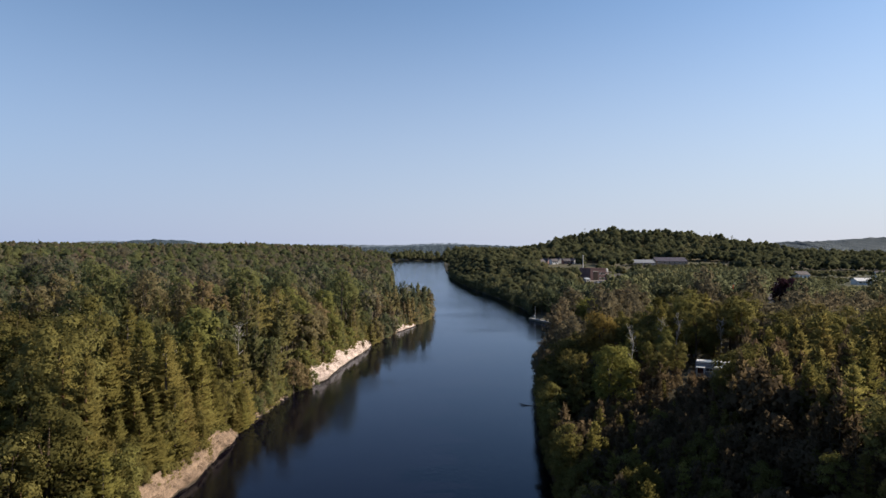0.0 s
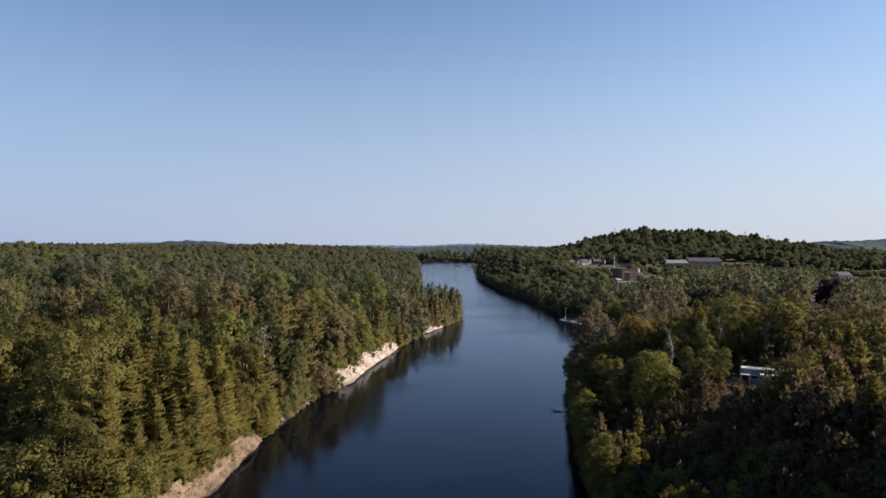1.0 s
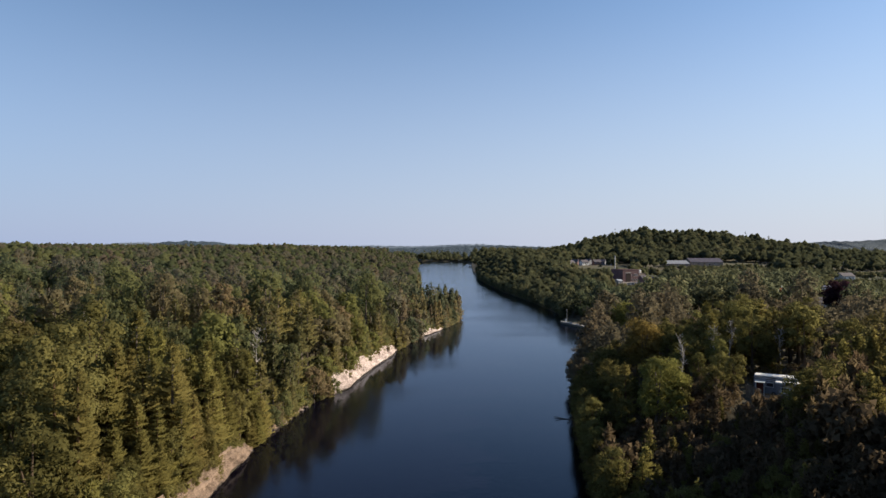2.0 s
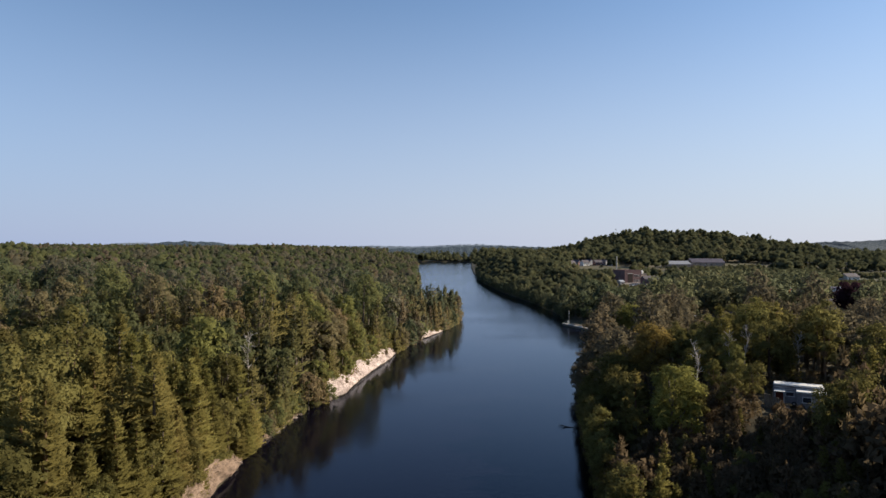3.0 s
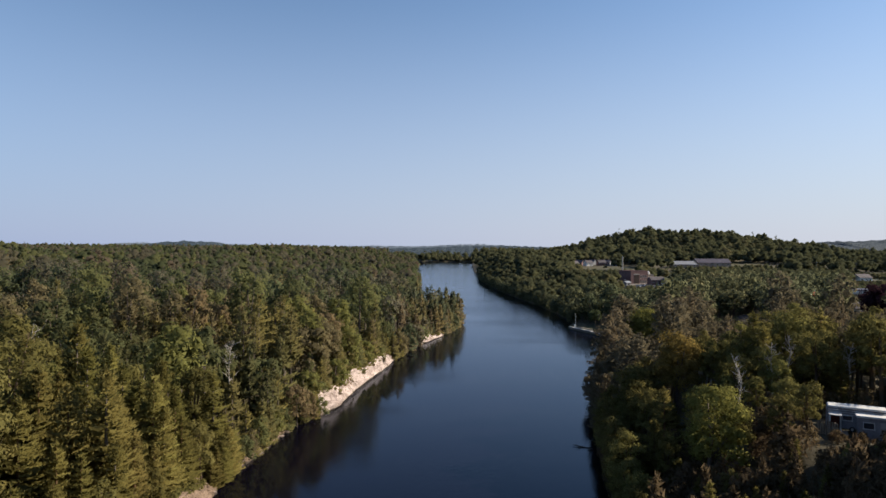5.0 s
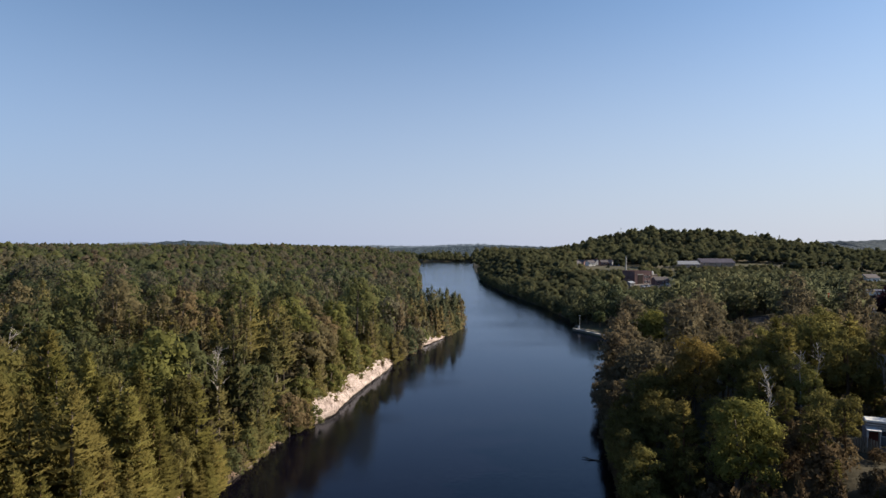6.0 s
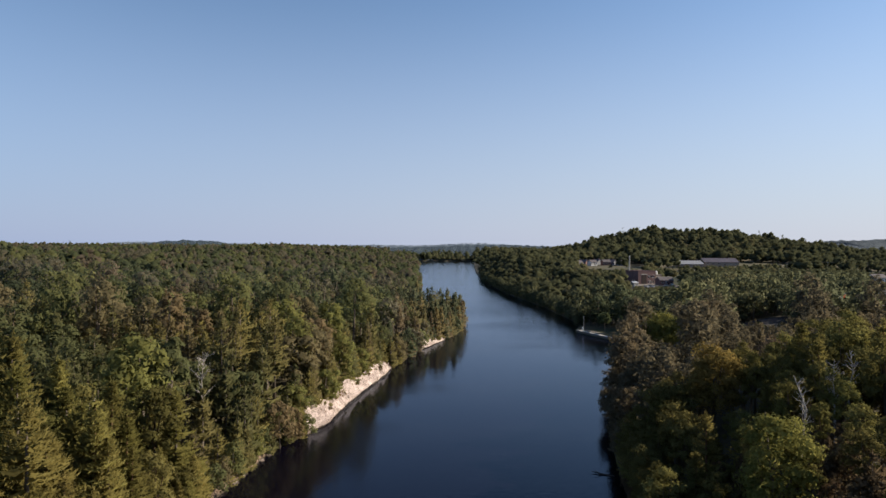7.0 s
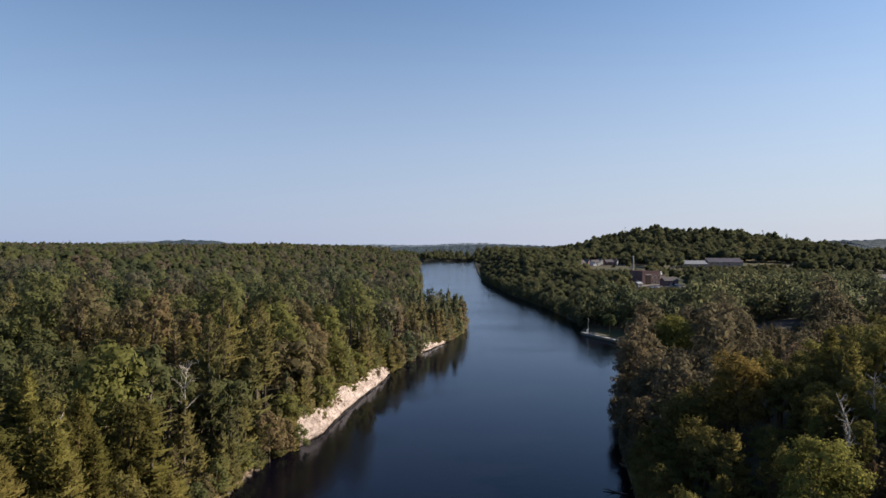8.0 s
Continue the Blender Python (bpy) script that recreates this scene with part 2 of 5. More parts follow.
def box(bm, x0, x1, y0, y1, z0, z1, bevel=0.0):
    vs = [bm.verts.new((x, y, z)) for x in (x0, x1) for y in (y0, y1) for z in (z0, z1)]
    fs = [bm.faces.new([vs[i] for i in f]) for f in ((0, 1, 3, 2), (4, 6, 7, 5), (0, 4, 5, 1), (2, 3, 7, 6), (0, 2, 6, 4), (1, 5, 7, 3))]
    if bevel:
        es = list({e for f in fs for e in f.edges})
        bmesh.ops.bevel(bm, geom=es, offset=bevel, segments=1, affect="EDGES")
    return bm


def boxed(*a, bevel=0.0):
    return box(bmesh.new(), *a, bevel=bevel)


def tube(bm, p0, p1, r0, r1, sides=6):
    p0, p1 = Vector(p0), Vector(p1)
    q = (p1 - p0).to_track_quat("Z", "Y")
    rings = [[bm.verts.new(p + q @ Vector((r * math.cos(a), r * math.sin(a), 0))) for a in [k * 2 * math.pi / sides for k in range(sides)]]
             for p, r in ((p0, r0), (p1, r1))]
    for k in range(sides):
        bm.faces.new((rings[0][k], rings[0][(k + 1) % sides], rings[1][(k + 1) % sides], rings[1][k]))
    bm.faces.new(rings[1])
    bm.faces.new(rings[0][::-1])
    return bm


# ---------------------------------------------------------------- the lie of the land
# the water's edge on both sides: (distance along the river, place across it)
LEFT = np.array([(-400, -66), (0, -47), (60, -41), (103, -38), (128, -37), (142, -38), (160, -36), (174, -34.5), (185, -30), (193, -27.5), (221, -24.4),
                 (250, -19.6), (263, -18.3), (285, -14), (303, -9.7), (325, -2), (350, 4), (370, 7.6), (384, 8.8), (392, 6), (402, -3), (425, -14), (480, -20),
                 (700, -27), (1100, -44), (1600, -70), (2000, -88), (5000, -88)], float)
RIGHT = np.array([(-400, 1), (0, 16.5), (100, 22.7), (116, 24.7), (141, 27.9), (165, 31.7), (190, 36), (240, 50), (285, 66), (316, 77), (322, 76), (357, 63.2),
                  (362, 63.5), (385, 71.5), (420, 70.5), (487, 68), (614, 55), (793, 47), (960, 46.5), (1143, 50), (1600, 67), (2000, 84), (5000, 84)], float)
END = 2080.0


def left_edge(y):
    return np.interp(y, LEFT[:, 0], LEFT[:, 1])


def right_edge(y):
    return np.interp(y, RIGHT[:, 0], RIGHT[:, 1])


def ease(a):
    a = np.clip(a, 0, 1)
    return a * a * (3 - 2 * a)


def bump_at(x, y, cx, cy, rx, ry):
    return np.exp(-((x - cx) / rx) ** 2 - ((y - cy) / ry) ** 2)


# bare rock along the water: from, to, height
CLIFFS = [(88.0, 139.0, 4.7), (142.0, 174.0, 0.95), (185.0, 263.0, 5.2), (300.0, 331.0, 2.6)]


def cliff_height(y):
    """How high the bare rock stands at a place along the bank."""
    h = 0.0
    for a, b, top in CLIFFS:
        wob = 1 + 0.12 * np.sin(y * 0.21) + 0.03 * np.sin(y * 0.9 + 1)
        h = np.maximum(h, top * (1 - 0.3 * (y - a) / (b - a)) * wob * ease((y - a) / 5) * ease((b - y) / 5))
    return h


# the wooded hill: its crest above the valley floor, across the valley
HILL = np.array([(150, 0), (204, 6), (233, 14.5), (252, 22), (281, 31.5), (300, 35.5), (328, 39), (376, 38.5), (434, 37.5), (472, 35.5), (510, 31), (549, 24),
                 (587, 15), (616, 8), (680, 1), (800, 0)], float)


def height(x, y):
    """Ground height over the water."""
    x, y = np.asarray(x, float), np.asarray(y, float)
    roll = 1.2 * np.sin(x * 0.031 + 1) * np.sin(y * 0.027) + 0.6 * np.sin(x * 0.09 + y * 0.05)
    dl, dr, de = left_edge(y) - x, x - right_edge(y), y - END
    rock = cliff_height(y)
    hl = (1.6 + 0.85 * rock) * ease((dl - 0.9 * rock * 0.5) / (2.5 + 0.5 * rock)) + np.clip(dl - 4, 0, 360) * 0.030 + roll * ease(dl / 40)
    hl = hl + np.clip((y - 400) * 0.010, 0, 14) * ease(dl / 240)
    hl = hl + 15 * bump_at(x, y, -425, 590, 170, 150) + 11 * bump_at(x, y, -345, 1330, 110, 260) + 5 * bump_at(x, y, -560, 1100, 160, 260)
    level = 13.0 + 1.6 * ease((260 - y) / 80) + np.clip((y - 600) * 0.035, 0, 10.5) + np.clip((x - 110) * 0.03, 0, 4) * ease((700 - y) / 250)
    shelf = 24 * bump_at(0, y, 0, 345, 1, 34)
    hr = 1.1 * ease(dr / 0.8) + (level - 1.1) * ease((dr - shelf) / (26 + 30 * ease((y - 220) / 100) + 75 * ease((y - 360) / 60) * ease((560 - y) / 60))) + 0.5 * roll * ease((dr - shelf) / 40)
    hr = hr + np.interp(x, HILL[:, 0], HILL[:, 1]) * 0.96 * np.exp(-((y - 1110) / 170) ** 2)
    he = 3.0 * ease(de / 10) + np.clip(de, 0, 2500) * 0.012
    water = -2.5 * ease(np.minimum(np.minimum(-dl, -dr), -de) / 6)
    land = np.where(dl > 0, hl, np.where(dr > 0, hr, he))
    return np.where((dl > 0) | (dr > 0) | (de > 0), land, water)


def ground_h(x, y):
    return float(height(x, y))


FIELDS = [(338, 412, 766, 838), (384, 434, 570, 622), (150, 222, 742, 800)]     # open grass: x0, x1, y0, y1


def in_box(x, y, b):
    return (x > b[0]) & (x < b[1]) & (y > b[2]) & (y < b[3])


LOT = (136, 172, 512, 562)
YARD = (51, 65, 113, 131)
HOME_PLOT = (64, 77, 117, 128)
LAWN = (60, 96, 321, 362)
ASPHALT = (104, 136, 284, 304)
PARK = (165, 640, 315, 720)
BARNS = (255, 348, 768, 830)
HOMES = (150, 222, 800, 822)
PLOTS = [(158, 174, 278, 297), (194, 228, 338, 366)]


def build_ground():
    ys = np.concatenate([np.arange(-380, 60, 20), np.arange(60, 400, 2.5), np.arange(400, 700, 8), np.arange(700, 2100, 25), np.arange(2100, 4801, 100)])
    off = np.concatenate([[0, 0.5, 1.2, 2, 3, 4.5, 6.5], np.arange(9, 90, 4), np.arange(92, 300, 14), np.arange(306, 900, 40), np.arange(930, 3400, 220)])
    rows = []
    for y in ys:
        l, r = float(left_edge(y)), float(right_edge(y))
        rows.append(np.concatenate([l - off[::-1], l + (r - l) * np.array([0.06, 0.15, 0.35, 0.65, 0.85, 0.94]), r + off]))
    X = np.array(rows)
    Y = np.repeat(ys[:, None], X.shape[1], 1)
    Z = height(X, Y)
    n, c = X.shape
    v = np.stack([X, Y, Z], -1).reshape(-1, 3)
    i, j = np.meshgrid(np.arange(n - 1), np.arange(c - 1), indexing="ij")
    a = (i * c + j).ravel()
    q = np.stack([a, a + 1, a + c + 1, a + c], 1)
    mid = v[q].mean(1)
    idx = np.zeros(len(q), int)
    for f in FIELDS:
        idx[in_box(mid[:, 0], mid[:, 1], f)] = 1
    park = in_box(mid[:, 0], mid[:, 1], PARK) & (idx == 0)
    idx[park] = 2
    idx[in_box(mid[:, 0], mid[:, 1], LAWN)] = 2
    idx[in_box(mid[:, 0], mid[:, 1], LOT)] = 3
    idx[in_box(mid[:, 0], mid[:, 1], ASPHALT)] = 5
    idx[mid[:, 2] < -0.3] = 4
    ob = new("ground", quads_mesh("ground", v, q, [M_FLOOR, M_FIELD, M_LAWN, M_GRAVEL, M_BED, M_ASPHALT], idx, True))
    tagged(ob, "wooded river valley ground with dry grass fields", "ground", kind="structure")


build_ground()
bm = bmesh.new()
for f in (((-140, -400), (140, -400), (140, 2300), (-140, 2300)),):
    bm.faces.new([bm.verts.new((x, y, 0)) for x, y in f])
tagged(part("water", bm, M_WATER), "dark blue calm river water with faint ripples", "river", kind="structure")


# ---------------------------------------------------------------- trees
def unit(a):
    return a / (np.linalg.norm(a, axis=-1, keepdims=True) + 1e-9)


def sprays(c, u, n, length, width, rng, soft=None):
    """Small leaf sprays at c, along u, facing n; soft: the way the foliage as a whole faces there."""
    u = unit(u)
    w = unit(np.cross(n, u))
    k = len(c)
    L = (length * rng.uniform(0.65, 1.35, k))[:, None]
    W = (width * rng.uniform(0.65, 1.35, k))[:, None]
    e = rng.uniform(-0.3, 0.3, k)[:, None]
    v = np.stack([c - u * L * 0.45 + w * W * 0.5, c - u * L * 0.45 * (1 + e) - w * W * 0.5, c + u * L * 0.55 + w * W * e], 1)
    face = unit(np.cross(v[:, 1] - v[:, 0], v[:, 2] - v[:, 0]))
    soft = unit(n if soft is None else soft)
    turned = (face * soft).sum(1) < 0
    v[turned] = v[turned][:, ::-1]
    face[turned] *= -1
    nr = np.repeat(unit(soft * 0.72 + face * 0.34 + [0, 0, 0.28]), 3, 0)
    return v.reshape(-1, 3), np.arange(3 * k).reshape(k, 3), nr


def joined(pieces):
    vs, qs, bark, ns, o = [], [], [], [], 0
    for v, q, nr, b in pieces:
        if q.shape[1] == 4:
            q = np.concatenate([q[:, [0, 1, 2]], q[:, [0, 2, 3]]])
        vs.append(v)
        qs.append(q + o)
        ns.append(nr)
        bark.append(np.full(len(q), b, bool))
        o += len(v)
    return np.concatenate(vs), np.concatenate(qs), np.concatenate(bark), np.concatenate(ns)


def stem(points, radii, sides=5):
    """A tapered, bent stem as rings of quads."""
    p, a = np.array(points, float), np.arange(sides) * 2 * np.pi / sides
    d = np.gradient(p, axis=0)
    d /= np.linalg.norm(d, axis=1, keepdims=True)
    s = np.cross(d, [0.31, 0.95, 0.05])
    s /= np.linalg.norm(s, axis=1, keepdims=True)
    t = np.cross(d, s)
    r = np.array(radii, float)[:, None, None]
    v = p[:, None] + r * (np.cos(a)[None, :, None] * s[:, None] + np.sin(a)[None, :, None] * t[:, None])
    q = [(i * sides + k, i * sides + (k + 1) % sides, (i + 1) * sides + (k + 1) % sides, (i + 1) * sides + k) for i in range(len(p) - 1) for k in range(sides)]
    return v.reshape(-1, 3), np.array(q), unit(v - p[:, None]).reshape(-1, 3)


def conifer(rng, h, r, branches, per, size, sides=5, cuts=(0.10, 0.42, 0.78, 1.0), wide=0.24, low=0.15):
    """A cedar or spruce: whorls of ragged flat branches up a straight stem, sprays along each."""
    pieces = [(*stem([(0, 0, -0.6), (0.05, 0, h * 0.5), (0, 0, h * 0.97)], [0.02 * h, 0.012 * h, 0.02], sides), True)]
    t = np.sort(rng.uniform(0, 1, branches) ** 1.2)
    z0 = h * (low + (0.96 - low) * t)
    ang = rng.uniform(0, 2 * np.pi) + np.arange(branches) * 2.4 + rng.normal(0, 0.35, branches)
    reach = r * ((1 - t) ** 0.8 * 0.94 + 0.06) * rng.uniform(0.66, 1.16, branches) * np.clip(0.6 + t * 4, 0, 1)
    reach *= 1 + 0.18 * np.sin(ang + rng.uniform(0, 6))
    out = np.stack([np.cos(ang), np.sin(ang), np.zeros(branches)], 1)
    lat = np.stack([-np.sin(ang), np.cos(ang), np.zeros(branches)], 1)
    rise = rng.uniform(-0.18, 0.22, branches)
    # ragged blades
    c = np.array(cuts)
    taper = np.interp(c, [0, 0.4, 0.8, 1], [0.45, 1.0, 0.8, 0.25])
    half = (wide * reach + 0.06 * r)[:, None] * taper * rng.uniform(0.7, 1.3, (branches, len(c)))
    rad = reach[:, None] * c * rng.uniform(0.92, 1.08, (branches, len(c)))
    zz = z0[:, None] + rad * rise[:, None] + 0.16 * reach[:, None] * c ** 3 + rng.normal(0, 0.012 * h * 0.5, (branches, len(c)))
    mid = out[:, None] * rad[..., None]
    mid[..., 2] = zz
    side = lat[:, None] * half[..., None]
    drop = np.zeros_like(side)
    drop[..., 2] = -half * rng.uniform(0.25, 0.8, half.shape)
    v = np.stack([mid - side + drop, mid, mid + side + drop], 2)
    v += rng.normal(0, 0.10 * size, v.shape)
    n, k = len(c), branches
    base = np.arange(k)[:, None, None] * (n * 3)
    i, j = np.meshgrid(np.arange(n - 1), np.arange(2), indexing="ij")
    q = base[..., None] + np.stack([i * 3 + j, i * 3 + j + 1, (i + 1) * 3 + j + 1, (i + 1) * 3 + j], -1)[None]
    face = np.repeat(unit(out * 0.6 + [0, 0, 0.8])[:, None], n * 3, 1).reshape(-1, 3)
    pieces.append((v.reshape(-1, 3), q.reshape(-1, 4)[:, ::-1], face, False))
    # sprays
    f = rng.uniform(0.30, 1.04, (branches, per)) ** 0.8
    rad = reach[:, None] * f
    c = out[:, None] * rad[..., None] + lat[:, None] * (rng.normal(0, 1, (branches, per)) * (0.10 * r + wide * 0.85 * reach[:, None]))[..., None]
    c[..., 2] = z0[:, None] + rad * rise[:, None] + 0.16 * reach[:, None] * f ** 3 + rng.normal(0.15, 0.35, (branches, per)) * size
    c = c.reshape(-1, 3)
    u = np.repeat(out, per, 0) * 0.7 + np.array([0, 0, 0.7]) + rng.normal(0, 0.4, c.shape)
    n = np.repeat(out, per, 0) * 0.8 + np.array([0, 0, 0.6]) + rng.normal(0, 0.35, c.shape)
    pieces.append((*sprays(c, u, n, size * 1.6, size * 0.62, rng, np.repeat(out, per, 0) * 0.85 + [0, 0, 0.55]), False))
    k = max(5, per)
    tip = np.stack([rng.normal(0, 0.12, k), rng.normal(0, 0.12, k), h * rng.uniform(0.88, 1.01, k)], 1)
    pieces.append((*sprays(tip, rng.normal(0, 0.25, (k, 3)) + [0, 0, 1.0], rng.normal(0, 1, (k, 3)), size * 1.3, size * 0.6, rng), False))
    return joined(pieces)


def broadleaf(rng, h, r, lobes, per, size, base=0.28, limbs=4, sides=5, open_=0.0, fat=1.0):
    """A leafy tree: a crown of uneven lobes on a forked stem."""
    lean = rng.normal(0, 0.05 * h, 2)
    pieces = [(*stem([(0, 0, -0.6), (lean[0] * 0.3, lean[1] * 0.3, h * 0.35), (lean[0], lean[1], h * 0.8)], [0.022 * h, 0.016 * h, 0.03], sides), True)]
    ph = np.arccos(np.clip(1 - 1.62 * (np.arange(lobes) + 0.5) / lobes, -1, 1))
    th = np.arange(lobes) * 2.399 + rng.uniform(0, 6)
    cz, rz = h * (base + 1) / 2 - 0.02 * h, h * (1 - base) / 2
    k = rng.uniform(0.55, 0.86 if fat == 1.0 else 0.70, lobes)
    C = np.stack([np.sin(ph) * np.cos(th) * r * k + lean[0], np.sin(ph) * np.sin(th) * r * k + lean[1], cz + np.cos(ph) * rz * k], 1)
    R = r * fat * rng.uniform(0.26, 0.46, lobes)
    for i in rng.choice(lobes, min(limbs, lobes), False):
        p0 = np.array([lean[0] * 0.4, lean[1] * 0.4, h * rng.uniform(0.28, 0.5)])
        m = (p0 + C[i]) / 2 + [0, 0, 0.04 * h]
        pieces.append((*stem([p0, m, C[i] + [0, 0, 0.1 * h]], [0.010 * h, 0.007 * h, 0.02], max(3, sides - 1)), True))
    d = rng.normal(0, 1, (lobes, per, 3))
    d[..., 2] = d[..., 2] * 0.9 + 0.25
    d /= np.linalg.norm(d, axis=2, keepdims=True)
    wob = 1 + 0.34 * np.sin(d[..., 0] * 5 + np.arange(lobes)[:, None]) * np.sin(d[..., 1] * 5 + 1)
    c = C[:, None] + d * (R[:, None] * wob * rng.uniform(0.68 - open_, 1.16, (lobes, per)))[..., None] * np.array([1, 1, 0.8])
    c, n = c.reshape(-1, 3), d.reshape(-1, 3) + rng.normal(0, 0.24, (lobes * per, 3)) + [0, 0, 0.15]
    u = np.cross(n, rng.normal(0, 1, n.shape))
    soft = d.reshape(-1, 3) * 0.75 + unit(c - [lean[0], lean[1], cz - 0.15 * rz]) * 0.5
    pieces.append((*sprays(c, u, n, size * 1.15, size * 1.1, rng, soft), False))
    return joined(pieces)


rng = np.random.default_rng(7)


def tree_thing(name, tpl, leaf_mat, label, category):
    """One tree as a thing with its stem and crown as parts, to be copied."""
    v, q, bark, nr = tpl
    root = thing(name, Matrix(), label, category)
    for pname, sel, mat in (("trunk", bark, M_BARK), ("crown", ~bark, leaf_mat)):
        qq = q[sel]
        used = np.unique(qq)
        back = np.zeros(len(v), int)
        back[used] = np.arange(len(used))
        ob = new(pname, quads_mesh(pname, v[used], back[qq], [mat], None, True, nr[used]))
        ob.parent = root
    return root


CEDARS = [tree_thing("cedar_tree", conifer(rng, h, r, 116, 20, 0.30, 5, (0.1, 0.55, 1.0), 0.13, 0.12), L_CON, "olive green pointed cedar growing on the wooded bank", "tree")
          for h, r in ((15, 3.9), (13.5, 3.6), (16.5, 4.0), (12, 3.6), (14.5, 3.1), (17, 4.3))]
LEAFY = [tree_thing("broadleaf_tree", broadleaf(rng, h, r, n, 205, 0.30, 0.16, open_=0.15), L_BRO, "leafy green broadleaf tree with an uneven crown", "tree")
         for h, r, n in ((15, 3.5, 16), (14, 2.9, 14), (17, 3.9, 19), (15, 2.6, 13), (16, 3.2, 16))]
# trees of a close wood carry their leaves high; the last two of each kind stand at an edge and are leafy to the ground
MID_CON = [conifer(rng, h, r, 56, 8, 0.48, 3, (0.12, 1.0), 0.15, 0.34) for h, r in ((15, 3.3), (13, 3.1), (17, 3.7), (14, 2.8), (16, 3.4))]
MID_CON += [conifer(rng, h, r, 48, 10, 0.56, 4, (0.12, 0.6, 1.0), 0.20, 0.08) for h, r in ((15, 3.8), (13.5, 3.4))]
MID_BRO = [broadleaf(rng, h, r, n, 56, 0.53, 0.36, 1, 3, 0.1) for h, r, n in ((15, 3.4, 12), (14, 3.0, 11), (17, 3.8, 13), (16, 2.8, 11), (14, 3.3, 11))]
MID_BRO += [broadleaf(rng, h, r, n, 52, 0.60, 0.04, 1, 3, 0.1) for h, r, n in ((14, 3.8, 15), (12, 3.6, 14))]
FARTHER_CON = [conifer(rng, h, r, 26, 6, 0.68, 3, (0.12, 1.0), 0.24, 0.40) for h, r in ((15, 3.3), (13, 3.0), (17, 3.6), (14, 2.8), (16, 3.3))]
FARTHER_CON += [conifer(rng, h, r, 32, 7, 0.74, 3, (0.12, 0.6, 1.0), 0.26, 0.06) for h, r in ((15, 3.8), (13.5, 3.4))]
FARTHER_BRO = [broadleaf(rng, h, r, n, 30, 0.72, 0.34, 0, 3, 0.1) for h, r, n in ((15, 4.3, 11), (14, 3.8, 10), (17, 4.8, 12), (16, 3.4, 10), (13, 4.2, 10))]
FARTHER_BRO += [broadleaf(rng, h, r, n, 28, 0.85, 0.02, 0, 3, 0.1) for h, r, n in ((14, 4.6, 13), (12, 4.3, 12))]


def leaves_only(tpl):
    v, q, bark, nr = tpl
    return v, q[~bark], bark[~bark], nr


FAR_CON = [leaves_only(conifer(rng, h, r, 14, 3, 1.2, 3, (0.1, 1.0), 0.45)) for h, r in ((15, 3.2), (14, 3.0), (16, 3.4))]


def far_crown(rng, h, r):
    """A distant leafy tree: uneven clumps of foliage with ragged sprays over them."""
    n = 7
    th = np.arange(n) * 2.4 + rng.uniform(0, 6)
    out = np.array([0.60, 0.66, 0.58, 0.64, 0.60, 0.30, 0.05]) * rng.uniform(0.85, 1.15, n)
    up = np.array([0.46, 0.52, 0.56, 0.50, 0.60, 0.72, 0.78]) * rng.uniform(0.92, 1.08, n)
    C = np.stack([np.cos(th) * r * out, np.sin(th) * r * out, up * h], 1)
    R = r * rng.uniform(0.46, 0.66, n)
    axes = np.array([(1, 0, 0), (0, 1, 0), (-1, 0, 0), (0, -1, 0), (0, 0, 1), (0, 0, -1)], float)
    faces = np.array([(0, 1, 4), (1, 2, 4), (2, 3, 4), (3, 0, 4), (1, 0, 5), (2, 1, 5), (3, 2, 5), (0, 3, 5)])
    v, q, nr = [], [], []
    for k in range(n):
        a = rng.uniform(0, 6.28)
        turn = np.array([(math.cos(a), -math.sin(a), 0), (math.sin(a), math.cos(a), 0), (0, 0, 1)])
        d = axes @ turn.T + rng.normal(0, 0.16, (6, 3))
        v.append(C[k] + d * R[k] * [1, 1, 0.8])
        nr.append(unit(d * 0.5 + unit(C[k] - [0, 0, h * 0.4]) * 0.4 + [0, 0, 0.75]))
        q.append(faces + 6 * k)
    d = unit(rng.normal(0, 1, (34, 3)) + [0, 0, 0.35])
    k = rng.integers(n, size=34)
    c = C[k] + d * R[k][:, None] * 0.82
    sv, sq, sn = sprays(c, np.cross(d, rng.normal(0, 1, d.shape)), d + rng.normal(0, 0.2, d.shape), 1.3, 1.1, rng, d)
    return joined([(np.concatenate(v), np.concatenate(q), np.concatenate(nr), False), (sv, sq, sn, False)])


FAR_BRO = [far_crown(rng, h, r) for h, r in ((13.5, 5.4), (13, 4.9), (14.5, 5.9), (12.5, 5.2), (14, 4.6))]


